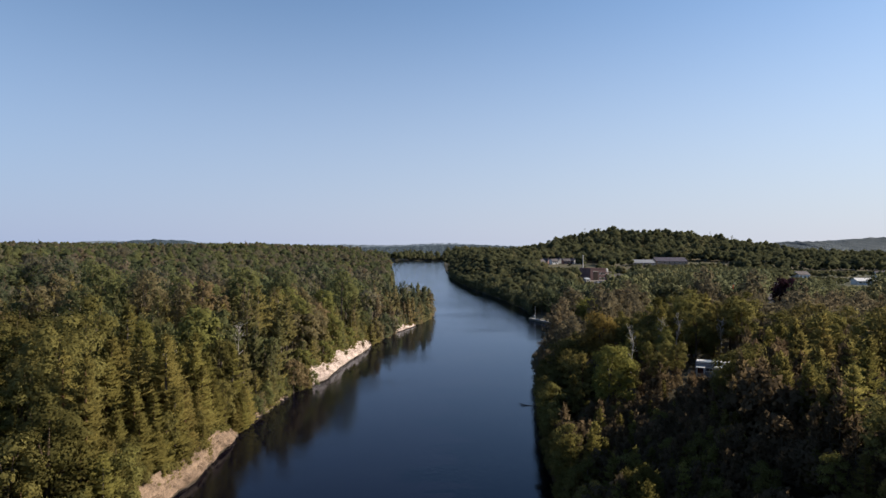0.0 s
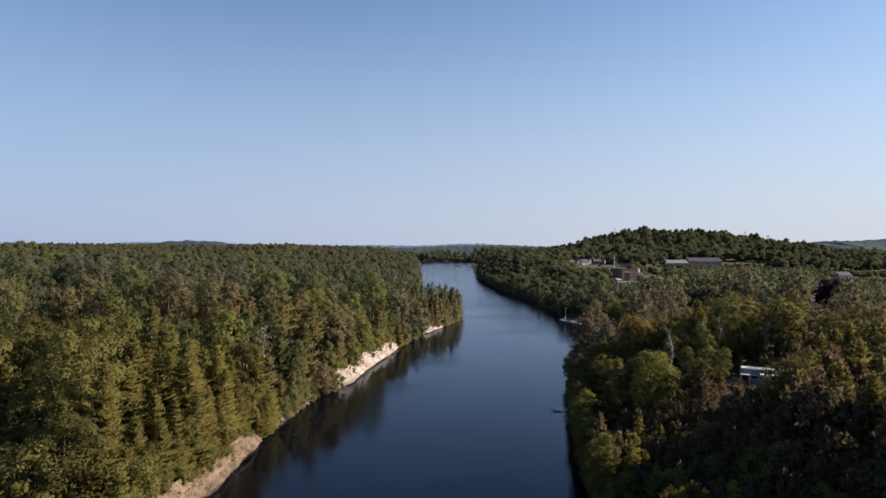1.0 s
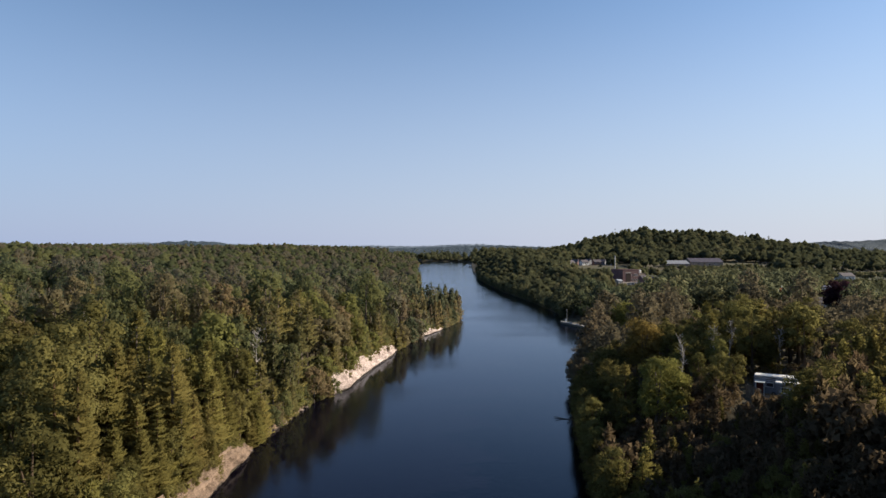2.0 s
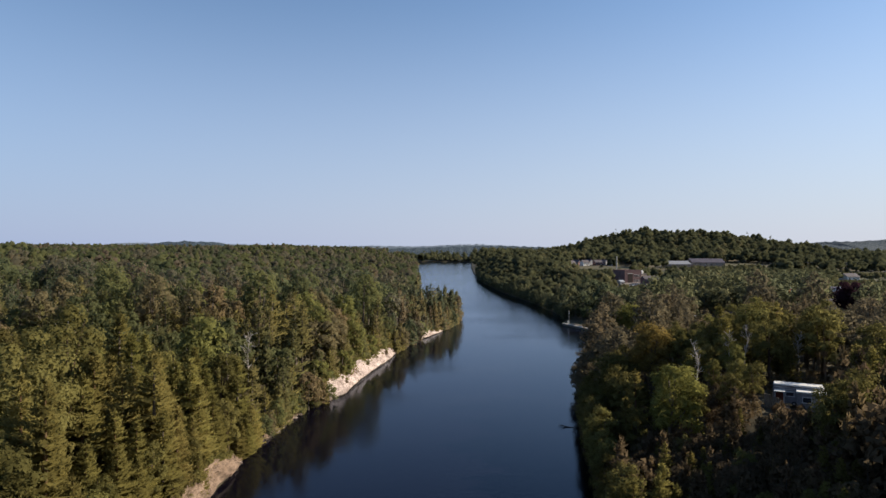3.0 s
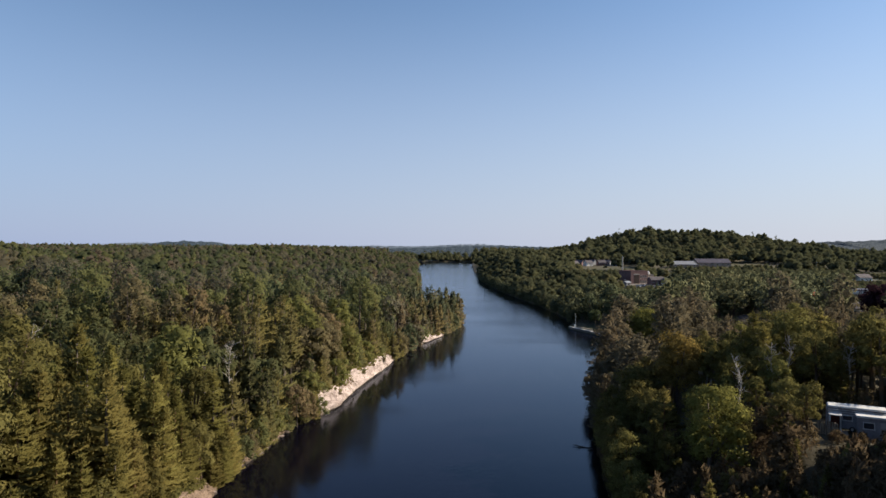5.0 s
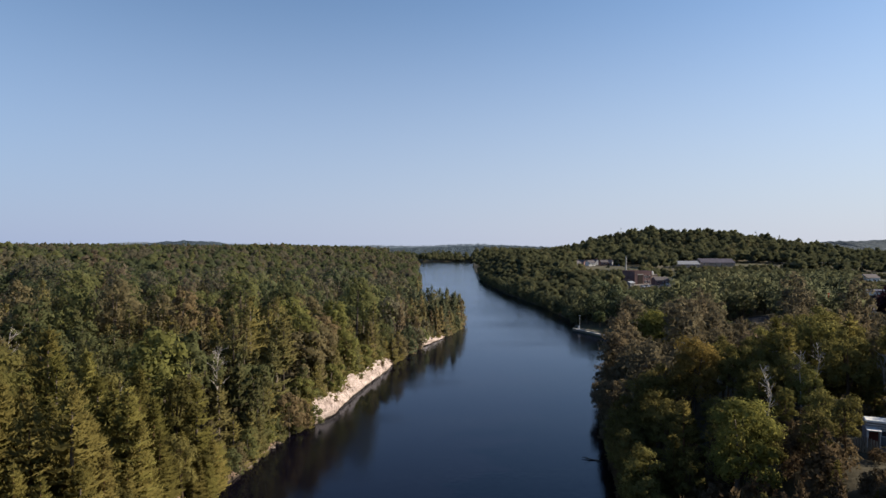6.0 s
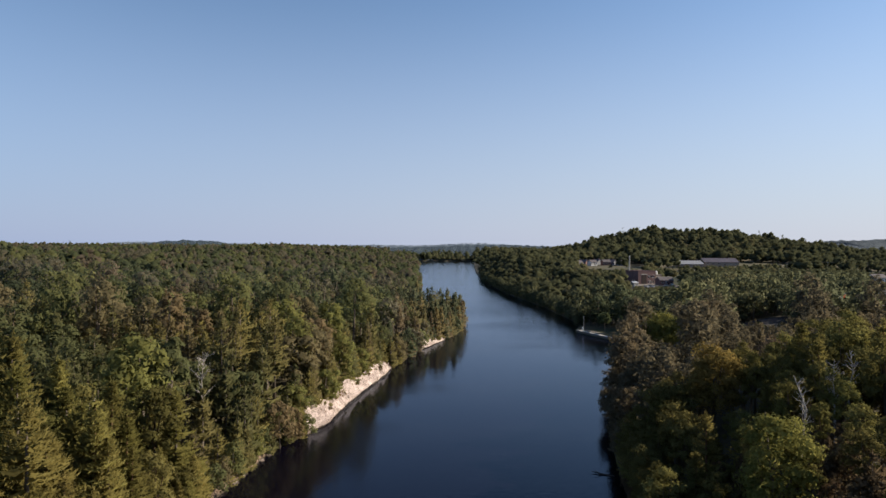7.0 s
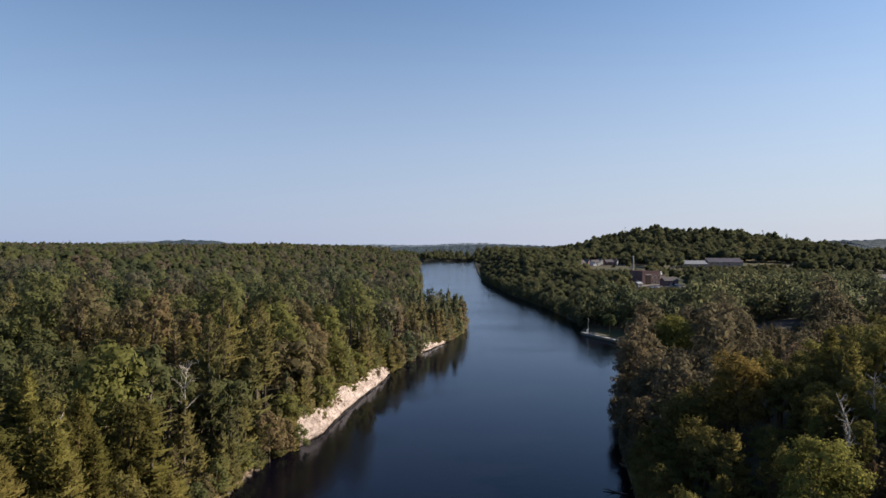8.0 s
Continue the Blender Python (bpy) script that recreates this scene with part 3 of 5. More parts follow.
# ---------------------------------------------------------------- bare rock on the bank
def build_cliff(y0, y1, top, mat, label):
    """Weathered, ledged rock face standing in the water, tucked into the bank at its top."""
    ys, nv = np.arange(y0, y1 + 0.01, 0.35), 24
    v = []
    for y in ys:
        H = max(0.35, float(cliff_height(y)))
        e = float(left_edge(y))
        for k in range(nv):
            f = k / (nv - 3)
            if k >= nv - 2:
                back = 0.7 * H + 0.6 * (k - nv + 3) + 0.2
                v.append((e - back, y, max(0.2, ground_h(e - back, y)) - 0.35 * (k - nv + 2)))
                continue
            z = -0.5 + f * (H + 0.7)
            lean = (-0.10 if f < 0.20 else 0.25 if f < 0.36 else 0.0) - 0.60 * H * max(0, f - 0.16) ** 1.1
            course = math.floor(z / 0.6 + 0.5 * noise.noise(Vector((y * 0.10, 3, 1))))
            ledge = (0.30 if mat is M_ROCK else 0.62) * noise.noise(Vector((course * 7.3, y * 0.10, 2.0)))
            crag = 0.75 * noise.noise(Vector((y * 0.13, z * 0.25, 4.0))) + 0.10 * noise.noise(Vector((y * 1.4, z * 2.2, 8.0)))
            crag += 0.16 * noise.cell(Vector((y * 0.30 + course * 0.37, course * 1.7, 5.0))) + 0.11 * noise.cell(Vector((y * 1.1, course * 3.1, 9.0)))
            v.append((e + 0.55 + lean + (ledge + crag) * min(1, H / 2.5), y + 0.15 * noise.noise(Vector((y, z * 2, 0))), z))
    n, c = len(ys), nv
    i, j = np.meshgrid(np.arange(n - 1), np.arange(c - 1), indexing="ij")
    a = (i * c + j).ravel()
    ob = new("rock_cliff", quads_mesh("rock_cliff", np.array(v), np.stack([a, a + c, a + c + 1, a + 1], 1), [mat]))
    tagged(ob, label, "cliff", kind="structure")


build_cliff(*CLIFFS[0], M_EARTH, "brown earthy limestone bank slope by the water")
build_cliff(*CLIFFS[1], M_EARTH, "low pale limestone ledge under the trees")
build_cliff(*CLIFFS[2], M_ROCK, "pale weathered limestone cliff above the river")
build_cliff(*CLIFFS[3], M_ROCK, "small pale limestone outcrop by the water")


def boulder_mesh(seed):
    bm = bmesh.new()
    bmesh.ops.create_icosphere(bm, subdivisions=2, radius=1.0)
    for w in bm.verts:
        w.co *= 0.85 + 0.35 * noise.noise(w.co * 1.3 + Vector((seed * 5, 0, 0)))
        w.co.z *= 0.65
    me = bpy.data.meshes.new("boulder")
    bm.to_mesh(me)
    bm.free()
    me.materials.append(M_ROCK)
    return me


BOULDERS = [boulder_mesh(k) for k in range(4)]
_r = random.Random(3)
for k in range(34):
    y = _r.choice((_r.uniform(92, 138), _r.uniform(143, 186), _r.uniform(262, 300)))
    sz = _r.uniform(0.35, 0.9)
    ob = new("boulder", BOULDERS[k % 4])
    ob.matrix_world = pose(float(left_edge(y)) + _r.uniform(-0.4, 0.7), y, 0.02, 0, 0, _r.uniform(0, 360)) @ Matrix.Scale(sz, 4)
    tagged(ob, "pale limestone boulder at the water's edge", "rock", "boulders along the bank")


def tuft(x, y, z, size, seed, mat=None):
    """A low bush clinging to the rock."""
    g = np.random.default_rng(seed)
    d = g.normal(0, 1, (150, 3))
    d[:, 2] = abs(d[:, 2])
    d /= np.linalg.norm(d, axis=1, keepdims=True)
    v, q, nr = sprays(d * g.uniform(0.5, 1.0, (150, 1)) * [1.0, 1.3, 0.8], np.cross(d, g.normal(0, 1, d.shape)), d, 0.34, 0.26, g)
    ob = new("bush", quads_mesh("bush", v, q, [mat or L_BRO], None, True, nr))
    ob.matrix_world = pose(x, y, z) @ Matrix.Scale(size, 4)
    tagged(ob, "low green bush clinging to the limestone bank", "bush", "bushes on the rock")


for k in range(150):
    y0, y1, top = CLIFFS[_r.choice((0, 0, 0, 2, 2, 2, 2, 3))]
    y = _r.uniform(y0 + 2, y1 - 2)
    H, f = float(cliff_height(y)), _r.uniform(0.45, 1.0) ** 0.6 if k < 60 else _r.uniform(0.92, 1.1)
    tuft(float(left_edge(y)) + 0.75 - 0.70 * H * max(0, f - 0.16), y, H * f - 0.1, _r.uniform(0.4, 1.0) if k < 60 else _r.uniform(0.6, 1.5), k)


for k in range(30):                      # dry growth in the pockets of the big face
    y = _r.uniform(190, 260)
    H, f = float(cliff_height(y)), _r.uniform(0.5, 1.02)
    tuft(float(left_edge(y)) + 0.70 - 0.66 * H * max(0, f - 0.16), y, H * f - 0.15, _r.uniform(0.35, 0.95), 400 + k, L_RUSSET if k % 3 else L_DULL)


# ---------------------------------------------------------------- dock and lawn
M_WHITE = mottled("white_paint", (0.50, 0.50, 0.50), (0.68, 0.68, 0.66), 0.6, rough=0.5, bump=0.05)
M_GREYWALL = mottled("grey_siding", (0.14, 0.15, 0.17), (0.21, 0.22, 0.245), 0.5, rough=0.6, bump=0.05)
M_STEEL = material("galvanised_steel", (0.45, 0.46, 0.47), 0.45, 0.5, 0.7)
M_WOOD = mottled("weathered_wood", (0.16, 0.13, 0.10), (0.32, 0.27, 0.21), 1.0, stretch=(1, 1, 0.2))
M_DARKROOF = mottled("dark_shingle", (0.055, 0.05, 0.055), (0.11, 0.10, 0.11), 0.6, fine=8)
M_METALROOF = mottled("purple_grey_metal_roof", (0.050, 0.045, 0.058), (0.090, 0.080, 0.098), 0.2, rough=0.5, bump=0.05)
M_BRICK = mottled("red_brown_brick", (0.098, 0.060, 0.060), (0.155, 0.098, 0.096), 0.35, fine=9, bump=0.2)
M_TAN = mottled("tan_metal_siding", (0.20, 0.16, 0.13), (0.30, 0.245, 0.20), 0.25, rough=0.6, bump=0.05)
M_GLASS = material("window_glass", (0.03, 0.035, 0.045), 0.08, 0.6)
M_DARK = material("dark_opening", (0.02, 0.012, 0.012), 0.8)
M_RED = mottled("red_cloth", (0.42, 0.10, 0.06), (0.60, 0.20, 0.13), 2.0, bump=0.1)
M_RUBBER = material("tyre_rubber", (0.02, 0.02, 0.02), 0.8)


def build_dock():
    tip, end = Vector((63.2, 357.0, 0)), Vector((76.4, 321.5, 0))
    along = (end - tip).normalized()
    inland = Vector((-along.y, along.x, 0))
    if inland.x < 0:
        inland = -inland
    L = (end - tip).length
    m = Matrix.Translation(tip) @ Matrix((along, inland, (0, 0, 1))).transposed().to_4x4()
    root = thing("concrete_dock", m, "pointed concrete quay wall edging a small grass point", "dock")
    bays = 7
    for k in range(bays):
        part("wall_panel", boxed(k * L / bays + 0.02, (k + 1) * L / bays - 0.02, 0.05, 0.5, -1.8, 0.98, bevel=0.03), M_DARKWALL, root)
        part("coping_slab", boxed(k * L / bays + 0.03, (k + 1) * L / bays - 0.03, -0.12, 1.7, 0.98, 1.26, bevel=0.03), M_CONCRETE, root, "pale concrete coping slab")
    for k in range(4):
        part("side_panel", boxed(-0.05, 0.42, 0.52 + k * 2.6, 3.08 + k * 2.6, -1.8, 1.1, bevel=0.03), M_DARKWALL, root)
    part("walkway", boxed(1.0, 16.0, 3.6, 5.2, 0.9, 1.2), M_GRAVEL, root, "pale gravel footpath")
    part("fill", boxed(0.45, L - 0.4, 1.72, 16, -1.0, 1.06), M_LAWN, root, "mown grass behind the wall")
    return m


DOCK = build_dock()


def beacon():
    p = DOCK @ Vector((1.4, 3.0, 1.0))
    root = thing("signal_mast", Matrix.Translation(p), "slim grey mast with a white cabinet on the dock point", "mast")
    part("pole", tube(bmesh.new(), (0, 0, 0), (0, 0, 6.3), 0.13, 0.08, 8), M_STEEL, root)
    part("lantern", tube(bmesh.new(), (0, 0, 6.3), (0, 0, 6.75), 0.16, 0.12, 8), M_WHITE, root)
    part("cabinet", boxed(-0.75, -0.15, -0.4, 0.4, 0.05, 1.5, bevel=0.05), M_WHITE, root, "white metal cabinet")
    part("base_plate", boxed(-0.9, 0.5, -0.5, 0.5, 0.0, 0.12, bevel=0.02), M_CONCRETE, root)
    part("crossarm", boxed(-0.5, 0.5, -0.04, 0.04, 5.3, 5.4), M_STEEL, root)


beacon()


def lamp_post(x, y, h, label):
    root = thing("lamp_post", pose(x, y, ground_h(x, y)), label, "lamp post")
    part("pole", tube(bmesh.new(), (0, 0, -0.3), (0, 0, h), 0.14, 0.07, 8), M_STEEL, root)
    part("arm", tube(bmesh.new(), (0, 0, h - 0.1), (-1.1, 0, h + 0.15), 0.05, 0.04, 6), M_STEEL, root)
    part("lamp_head", boxed(-1.7, -1.0, -0.16, 0.16, h + 0.08, h + 0.24, bevel=0.04), M_WHITE, root)


lamp_post(84, 326, 6.5, "grey steel lamp post on the dock lawn")
lamp_post(100, 286, 5.6, "dark lamp post beside the asphalt lot")
lamp_post(139, 520, 7.5, "grey lamp post by the gravel lot")
for k in range(6):
    p = DOCK @ Vector((26 + k * 1.9, 2.4, 1.2))
    root = thing("bollard", Matrix.Translation(p), "short weathered wooden bollard on the dock", "bollard", "bollards on the dock")
    part("post", tube(bmesh.new(), (0, 0, -0.2), (0, 0, 1.0), 0.13, 0.12, 8), M_WOOD, root)
    part("cap", tube(bmesh.new(), (0, 0, 1.0), (0, 0, 1.12), 0.17, 0.10, 8), M_WOOD, root)


# ---------------------------------------------------------------- buildings
def window(x, z, w, h, root, y=0.0, wall=None):
    """A framed pane on a front at y, looking to -y."""
    fr = bmesh.new()
    for a in ((x - w / 2 - 0.08, x - w / 2, z, z + h), (x + w / 2, x + w / 2 + 0.08, z, z + h), (x - w / 2 - 0.08, x + w / 2 + 0.08, z + h, z + h + 0.08),
              (x - w / 2 - 0.14, x + w / 2 + 0.14, z - 0.1, z)):
        box(fr, a[0], a[1], y - 0.06, y + 0.05, a[2], a[3])
    f = part("window", fr, M_WHITE, root)
    part("pane", boxed(x - w / 2, x + w / 2, y - 0.02, y + 0.03, z, z + h), M_GLASS, f)


def gable(bm, w, d, z0, z1, over=0.4, thick=0.25):
    """Two roof slopes with the ridge along x."""
    for s in (-1, 1):
        a = [(-w / 2 - over, s * (d / 2 + over), z0), (w / 2 + over, s * (d / 2 + over), z0), (w / 2 + over, 0, z1), (-w / 2 - over, 0, z1)]
        lo = [bm.verts.new(p) for p in a]
        hi = [bm.verts.new((p[0], p[1], p[2] + thick)) for p in a]
        bm.faces.new(lo if s > 0 else lo[::-1])
        bm.faces.new(hi[::-1] if s > 0 else hi)
        for k in range(4):
            q = (lo[k], lo[(k + 1) % 4], hi[(k + 1) % 4], hi[k])
            bm.faces.new(q if s < 0 else q[::-1])
    return bm


def gable_walls(bm, w, d, z0, z1):
    box(bm, -w / 2, w / 2, -d / 2, d / 2, -0.8, z0)
    for s in (-1, 1):
        vs = [bm.verts.new((s * w / 2, y, z)) for y, z in ((-d / 2, z0), (d / 2, z0), (0, z1))]
        bm.faces.new(vs if s > 0 else vs[::-1])
    return bm


def house(name, x, y, turn, w, d, eaves, ridge, wall, roof, label, windows=4, group="", door=True, chimney=True, base=None):
    root = thing(name, pose(x, y, ground_h(x, y) if base is None else base, 0, 0, turn), label, "house" if name == "house" else name.replace("_", " "), group)
    part("wall", gable_walls(bmesh.new(), w, d, eaves, ridge), wall, root)
    rf = part("roof", gable(bmesh.new(), w, d, eaves - 0.1, ridge), roof, root)
    if chimney:
        part("chimney", boxed(w * 0.2, w * 0.2 + 0.8, 0.3, 1.1, ridge - 0.8, ridge + 1.1), M_BRICK, rf)
    for k in range(windows):
        window(-w / 2 + (k + 0.5) * w / windows, eaves * 0.42, min(1.4, w / windows * 0.5), eaves * 0.32, root, -d / 2 - 0.01)
    if door:
        part("door", boxed(w * 0.08, w * 0.08 + 1.0, -d / 2 - 0.06, -d / 2 + 0.02, 0, 2.1), M_DARK, root)
    return root


# the red-brown works with its stack
def works():
    root = thing("brick_works", pose(147.8, 540, 12.2, 0, 0, 20), "red brown brick works building with a dark tall doorway", "building")
    part("wall", boxed(0, 16, 0, 16, -1.5, 11.0), M_BRICK, root)
    for a in ((-0.15, 16.15, -0.15, 0.25), (-0.15, 16.15, 15.75, 16.15), (-0.15, 0.25, 0.25, 15.75), (15.75, 16.15, 0.25, 15.75)):
        part("parapet", boxed(*a, 11.0, 11.7, bevel=0.03), M_BRICK, root)
    part("roof", boxed(0.25, 15.75, 0.25, 15.75, 11.0, 11.12), M_GRAVEL, root)
    # flat panel, coloured dark for the shade inside the doorway
    part("doorway", boxed(3.0, 7.6, -0.12, 0.1, 1.5, 8.6), M_DARK, root, "tall doorway shown as a flat dark panel")
    part("lintel", boxed(2.6, 8.0, -0.2, 0.1, 8.6, 9.2), M_CONCRETE, root)
    for k in range(3):
        window(9.6 + k * 2.2, 6.2, 1.3, 1.8, root, -0.01)
        window(9.6 + k * 2.2, 2.2, 1.3, 1.8, root, -0.01)
    st = part("chimney_stack", tube(bmesh.new(), (2.0, 14.0, 11.0), (2.0, 14.0, 22.5), 0.55, 0.45, 12), M_CONCRETE, root, "pale slender metal stack")
    part("stack_rim", tube(bmesh.new(), (2.0, 14.0, 22.2), (2.0, 14.0, 22.7), 0.56, 0.56, 12), M_STEEL, st)
    part("side_wing", boxed(16.0, 24.0, 3.0, 14.0, -1.5, 8.2), M_TAN, root, "lower tan side wing")
    part("wing_roof", boxed(15.9, 24.2, 2.8, 14.2, 8.2, 8.5), M_GRAVEL, root)
    for k in range(2):
        bm = bmesh.new()
        tube(bm, (18.4 + k * 3.3, 7, 8.5), (18.4 + k * 3.3, 7, 10.6), 1.3, 1.3, 14)
        tube(bm, (18.4 + k * 3.3, 7, 10.6), (18.4 + k * 3.3, 7, 11.2), 1.3, 0.4, 14)
        part("tank", bm, M_WHITE, root, "white round roof tank")


works()
house("shed", 164, 529, 12, 11, 7, 3.2, 5.6, M_BRICK, M_DARKROOF, "low brick shed with a dark red-brown gable roof", 3, chimney=False)
house("shed", 141, 528, 30, 4.5, 4, 3.0, 4.0, M_GREYWALL, M_STEEL, "small grey metal shed on the gravel lot", 1, chimney=False)
HOUSES = []
for x, y, t, w, l in ((158, 812, 36, M_GREYWALL, "grey house with a steep dark roof at the hill's foot"), (167, 826, -38, M_BRICK, "brick house with a dark roof at the hill's foot"),
                      (176, 818, 24, M_WHITE, "white-gabled house with a dark shingle roof at the hill's foot"), (185, 834, -55, M_GREYWALL, "grey house with a steep dark roof at the hill's foot"),
                      (193, 822, 12, M_BRICK, "brick house with a dark roof at the hill's foot"), (202, 832, -28, M_GREYWALL, "grey house with a steep dark roof at the hill's foot"),
                      (211, 816, 48, M_GREYWALL, "grey house with a steep dark roof at the hill's foot")):
    house("house", x, y, t, 9.5, 7.5, 3.6, 6.6, w, M_DARKROOF, l, 3, "houses below the hill")
    HOUSES.append((x, y))
house("barn", 279, 786, 6, 29, 17, 3.4, 7.2, M_TAN, M_GREYWALL, "long tan barn with a pale grey metal roof", 5, "long barns in the field", chimney=False)
house("barn", 322, 806, 4, 41, 18, 4.2, 8.8, M_TAN, M_METALROOF, "long tan barn with a purple grey metal roof", 6, "long barns in the field", chimney=False)
house("house", 166, 288, -8, 11, 8, 3.2, 5.4, M_WHITE, M_DARKROOF, "low white house with a dark shingle roof among trees", 3)
house("house", 306, 424, -12, 16, 10, 2.6, 4.4, M_WHITE, M_WHITE, "low building with a bright white roof beside the road", 4, chimney=False)
house("house", 52, 2112, 10, 12, 9, 6.5, 11.0, M_WHITE, M_DARKROOF, "white house on the far lake shore", 3)
house("house", 96, 1935, -10, 9, 8, 4.5, 8.0, M_WHITE, M_DARKROOF, "small white house at the wooded lake shore", 2)
for x, y, t in ((341, 556, 12), (455, 610, -10), (520, 660, 5)):
    house("house", x, y, t, 12, 9, 3.4, 6.2, M_WHITE, M_DARKROOF, "pale bungalow with a dark roof beside open fields", 3, "bungalows beside the fields")


def store():
    root = thing("commercial_building", pose(210, 352, ground_h(210, 352), 0, 0, -6), "flat grey concrete building with a bright white front strip", "building")
    part("wall", boxed(-14, 14, -7, 7, -1.0, 5.2), M_CONCRETE, root)
    part("roof", boxed(-14.3, 14.3, -7.3, 7.3, 5.2, 5.6, bevel=0.05), M_METALROOF, root)
    part("fascia", boxed(-13, -2, -7.5, -7.05, 3.7, 4.9, bevel=0.03), M_WHITE, root, "bright white fascia strip")
    for k in range(5):
        window(-11 + k * 5, 1.0, 2.6, 2.4, root, -7.02)


store()


def shelter(x, y):
    root = thing("shelter", pose(x, y, ground_h(x, y), 0, 0, 12), "small open shelter with a pale flat roof", "shelter")
    part("roof", boxed(-2.2, 2.2, -1.4, 1.4, 2.5, 2.75, bevel=0.04), M_WHITE, root)
    for sx in (-1.9, 1.9):
        for sy in (-1.1, 1.1):
            part("post", boxed(sx - 0.08, sx + 0.08, sy - 0.08, sy + 0.08, -0.3, 2.5), M_WOOD, root)
    part("back_wall", boxed(-1.8, 1.8, 1.02, 1.1, 0.3, 2.3), M_WOOD, root)


shelter(110.5, 303)


# the old camper in its clearing
# grey-white camper siding with its shade mixed in as a dim purple grey
M_CAMPER = mottled("shaded_grey_siding", (0.15, 0.145, 0.16), (0.25, 0.24, 0.26), 0.5, rough=0.6, bump=0.05)


def camper():
    turn = -27.7
    root = thing("camper_trailer", pose(58.7, 124.0, 15.0, 0, 0, turn), "old grey camper trailer with a bright white roof and a lean-to", "trailer")
    bm = boxed(-3.7, 3.7, -1.2, 1.2, 0.0, 2.9)
    bmesh.ops.bevel(bm, geom=[e for e in bm.edges if all(v.co.z > 2 for v in e.verts) or abs(e.verts[0].co.z - e.verts[1].co.z) > 1], offset=0.28, segments=3, affect="EDGES")
    part("body", bm, M_CAMPER, root, "grey-white aluminium camper body toned down as in shade")
    bm = boxed(-3.6, 3.6, -1.28, 1.28, 2.78, 3.06)
    bmesh.ops.bevel(bm, geom=bm.edges[:], offset=0.12, segments=2, affect="EDGES")
    part("roof", bm, M_WHITE, root, "bright white curved camper roof")
    for z in (1.9, 2.2, 2.5):
        part("band", boxed(-3.5, 3.5, -1.235, -1.19, z, z + 0.09), M_STEEL, root)
    window(-1.2, 1.2, 1.1, 0.6, root, -1.21)
    window(2.6, 1.2, 1.0, 0.6, root, -1.21)
    part("hitch", tube(bmesh.new(), (3.6, 0, 0.1), (4.8, 0, -0.05), 0.07, 0.05, 6), M_STEEL, root)
    for sx in (-0.6, 0.5):
        w = part("wheel", tube(bmesh.new(), (sx, -1.22, -0.05), (sx, -0.95, -0.05), 0.36, 0.36, 14), M_RUBBER, root)
        part("rim", tube(bmesh.new(), (sx, -1.25, -0.05), (sx, -1.2, -0.05), 0.18, 0.18, 10), M_STEEL, w)
    # porch with its dark red inside
    p = part("porch", boxed(-3.4, -3.3, -2.6, -1.22, -0.4, 2.0), M_WHITE, root, "small white door porch")
    part("porch_roof", boxed(-3.5, -1.9, -2.7, -1.22, 2.0, 2.12), M_WHITE, p)
    part("porch_side", boxed(-2.1, -2.0, -2.6, -1.22, -0.4, 2.0), M_WHITE, p)
    part("porch_door", boxed(-3.25, -2.15, -1.3, -1.24, 0.0, 1.95), mottled("red_brown_door", (0.10, 0.03, 0.025), (0.16, 0.05, 0.04), 1.0), p, "dark red-brown door")
    # lean-to
    q = part("lean_to", boxed(-0.1, 3.6, -2.9, -1.3, -1.4, 2.15), M_CAMPER, root, "grey panelled lean-to room")
    part("lean_to_roof", boxed(-0.3, 3.9, -3.15, -1.22, 2.15, 2.42, bevel=0.03), M_WHITE, q, "bright white flat roof")
    window(1.2, 0.7, 1.2, 0.8, q, -2.91)
    part("door", boxed(2.5, 3.3, -2.96, -2.88, -0.3, 1.7), M_STEEL, q)
    # wooden ramp rails
    for k in range(9):
        x = -4.9 + k * 0.28
        part("rail_board", boxed(x, x + 0.2, -2.9 - k * 0.12, -2.84 - k * 0.12, -0.8, 1.1 + 0.5 * (1 - k / 8)), M_WOOD, root)
    part("deck", boxed(-3.7, -1.2, -3.5, -1.3, -0.5, -0.32), M_WOOD, root)


camper()


def mobile_home():
    root = thing("mobile_home", pose(71.0, 123.2, 14.9, 0, 0, -8), "pale grey mobile home with a white porch roof", "trailer")
    bm = boxed(-4.0, 4.0, -1.5, 1.5, 0.0, 2.3)
    part("body", bm, M_GREYWALL, root)
    bm = boxed(-4.2, 4.2, -1.65, 1.65, 2.3, 2.62)
    bmesh.ops.bevel(bm, geom=bm.edges[:], offset=0.1, segments=2, affect="EDGES")
    part("roof", bm, mottled("pale_grey_roof", (0.30, 0.30, 0.31), (0.44, 0.44, 0.45), 0.5, rough=0.5), root, "pale grey low roof")
    p = part("porch_roof", boxed(-1.6, 1.2, -3.6, -1.66, 1.75, 1.9, bevel=0.03), M_WHITE, root, "bright white porch roof")
    for sx in (-1.4, 1.0):
        part("porch_post", boxed(sx - 0.06, sx + 0.06, -3.5, -3.38, -0.5, 1.75), M_WOOD, p)
    part("porch_floor", boxed(-1.6, 1.2, -3.6, -1.52, -0.6, -0.05), M_WOOD, p)
    window(-2.8, 0.9, 1.2, 0.9, root, -1.51)
    window(2.6, 0.9, 1.2, 0.9, root, -1.51)
    part("door", boxed(-0.6, 0.3, -1.56, -1.48, 0.0, 2.0), M_WHITE, root)
    part("skirt", boxed(-3.95, 3.95, -1.45, 1.45, -0.7, 0.0), M_WOOD, root)


mobile_home()


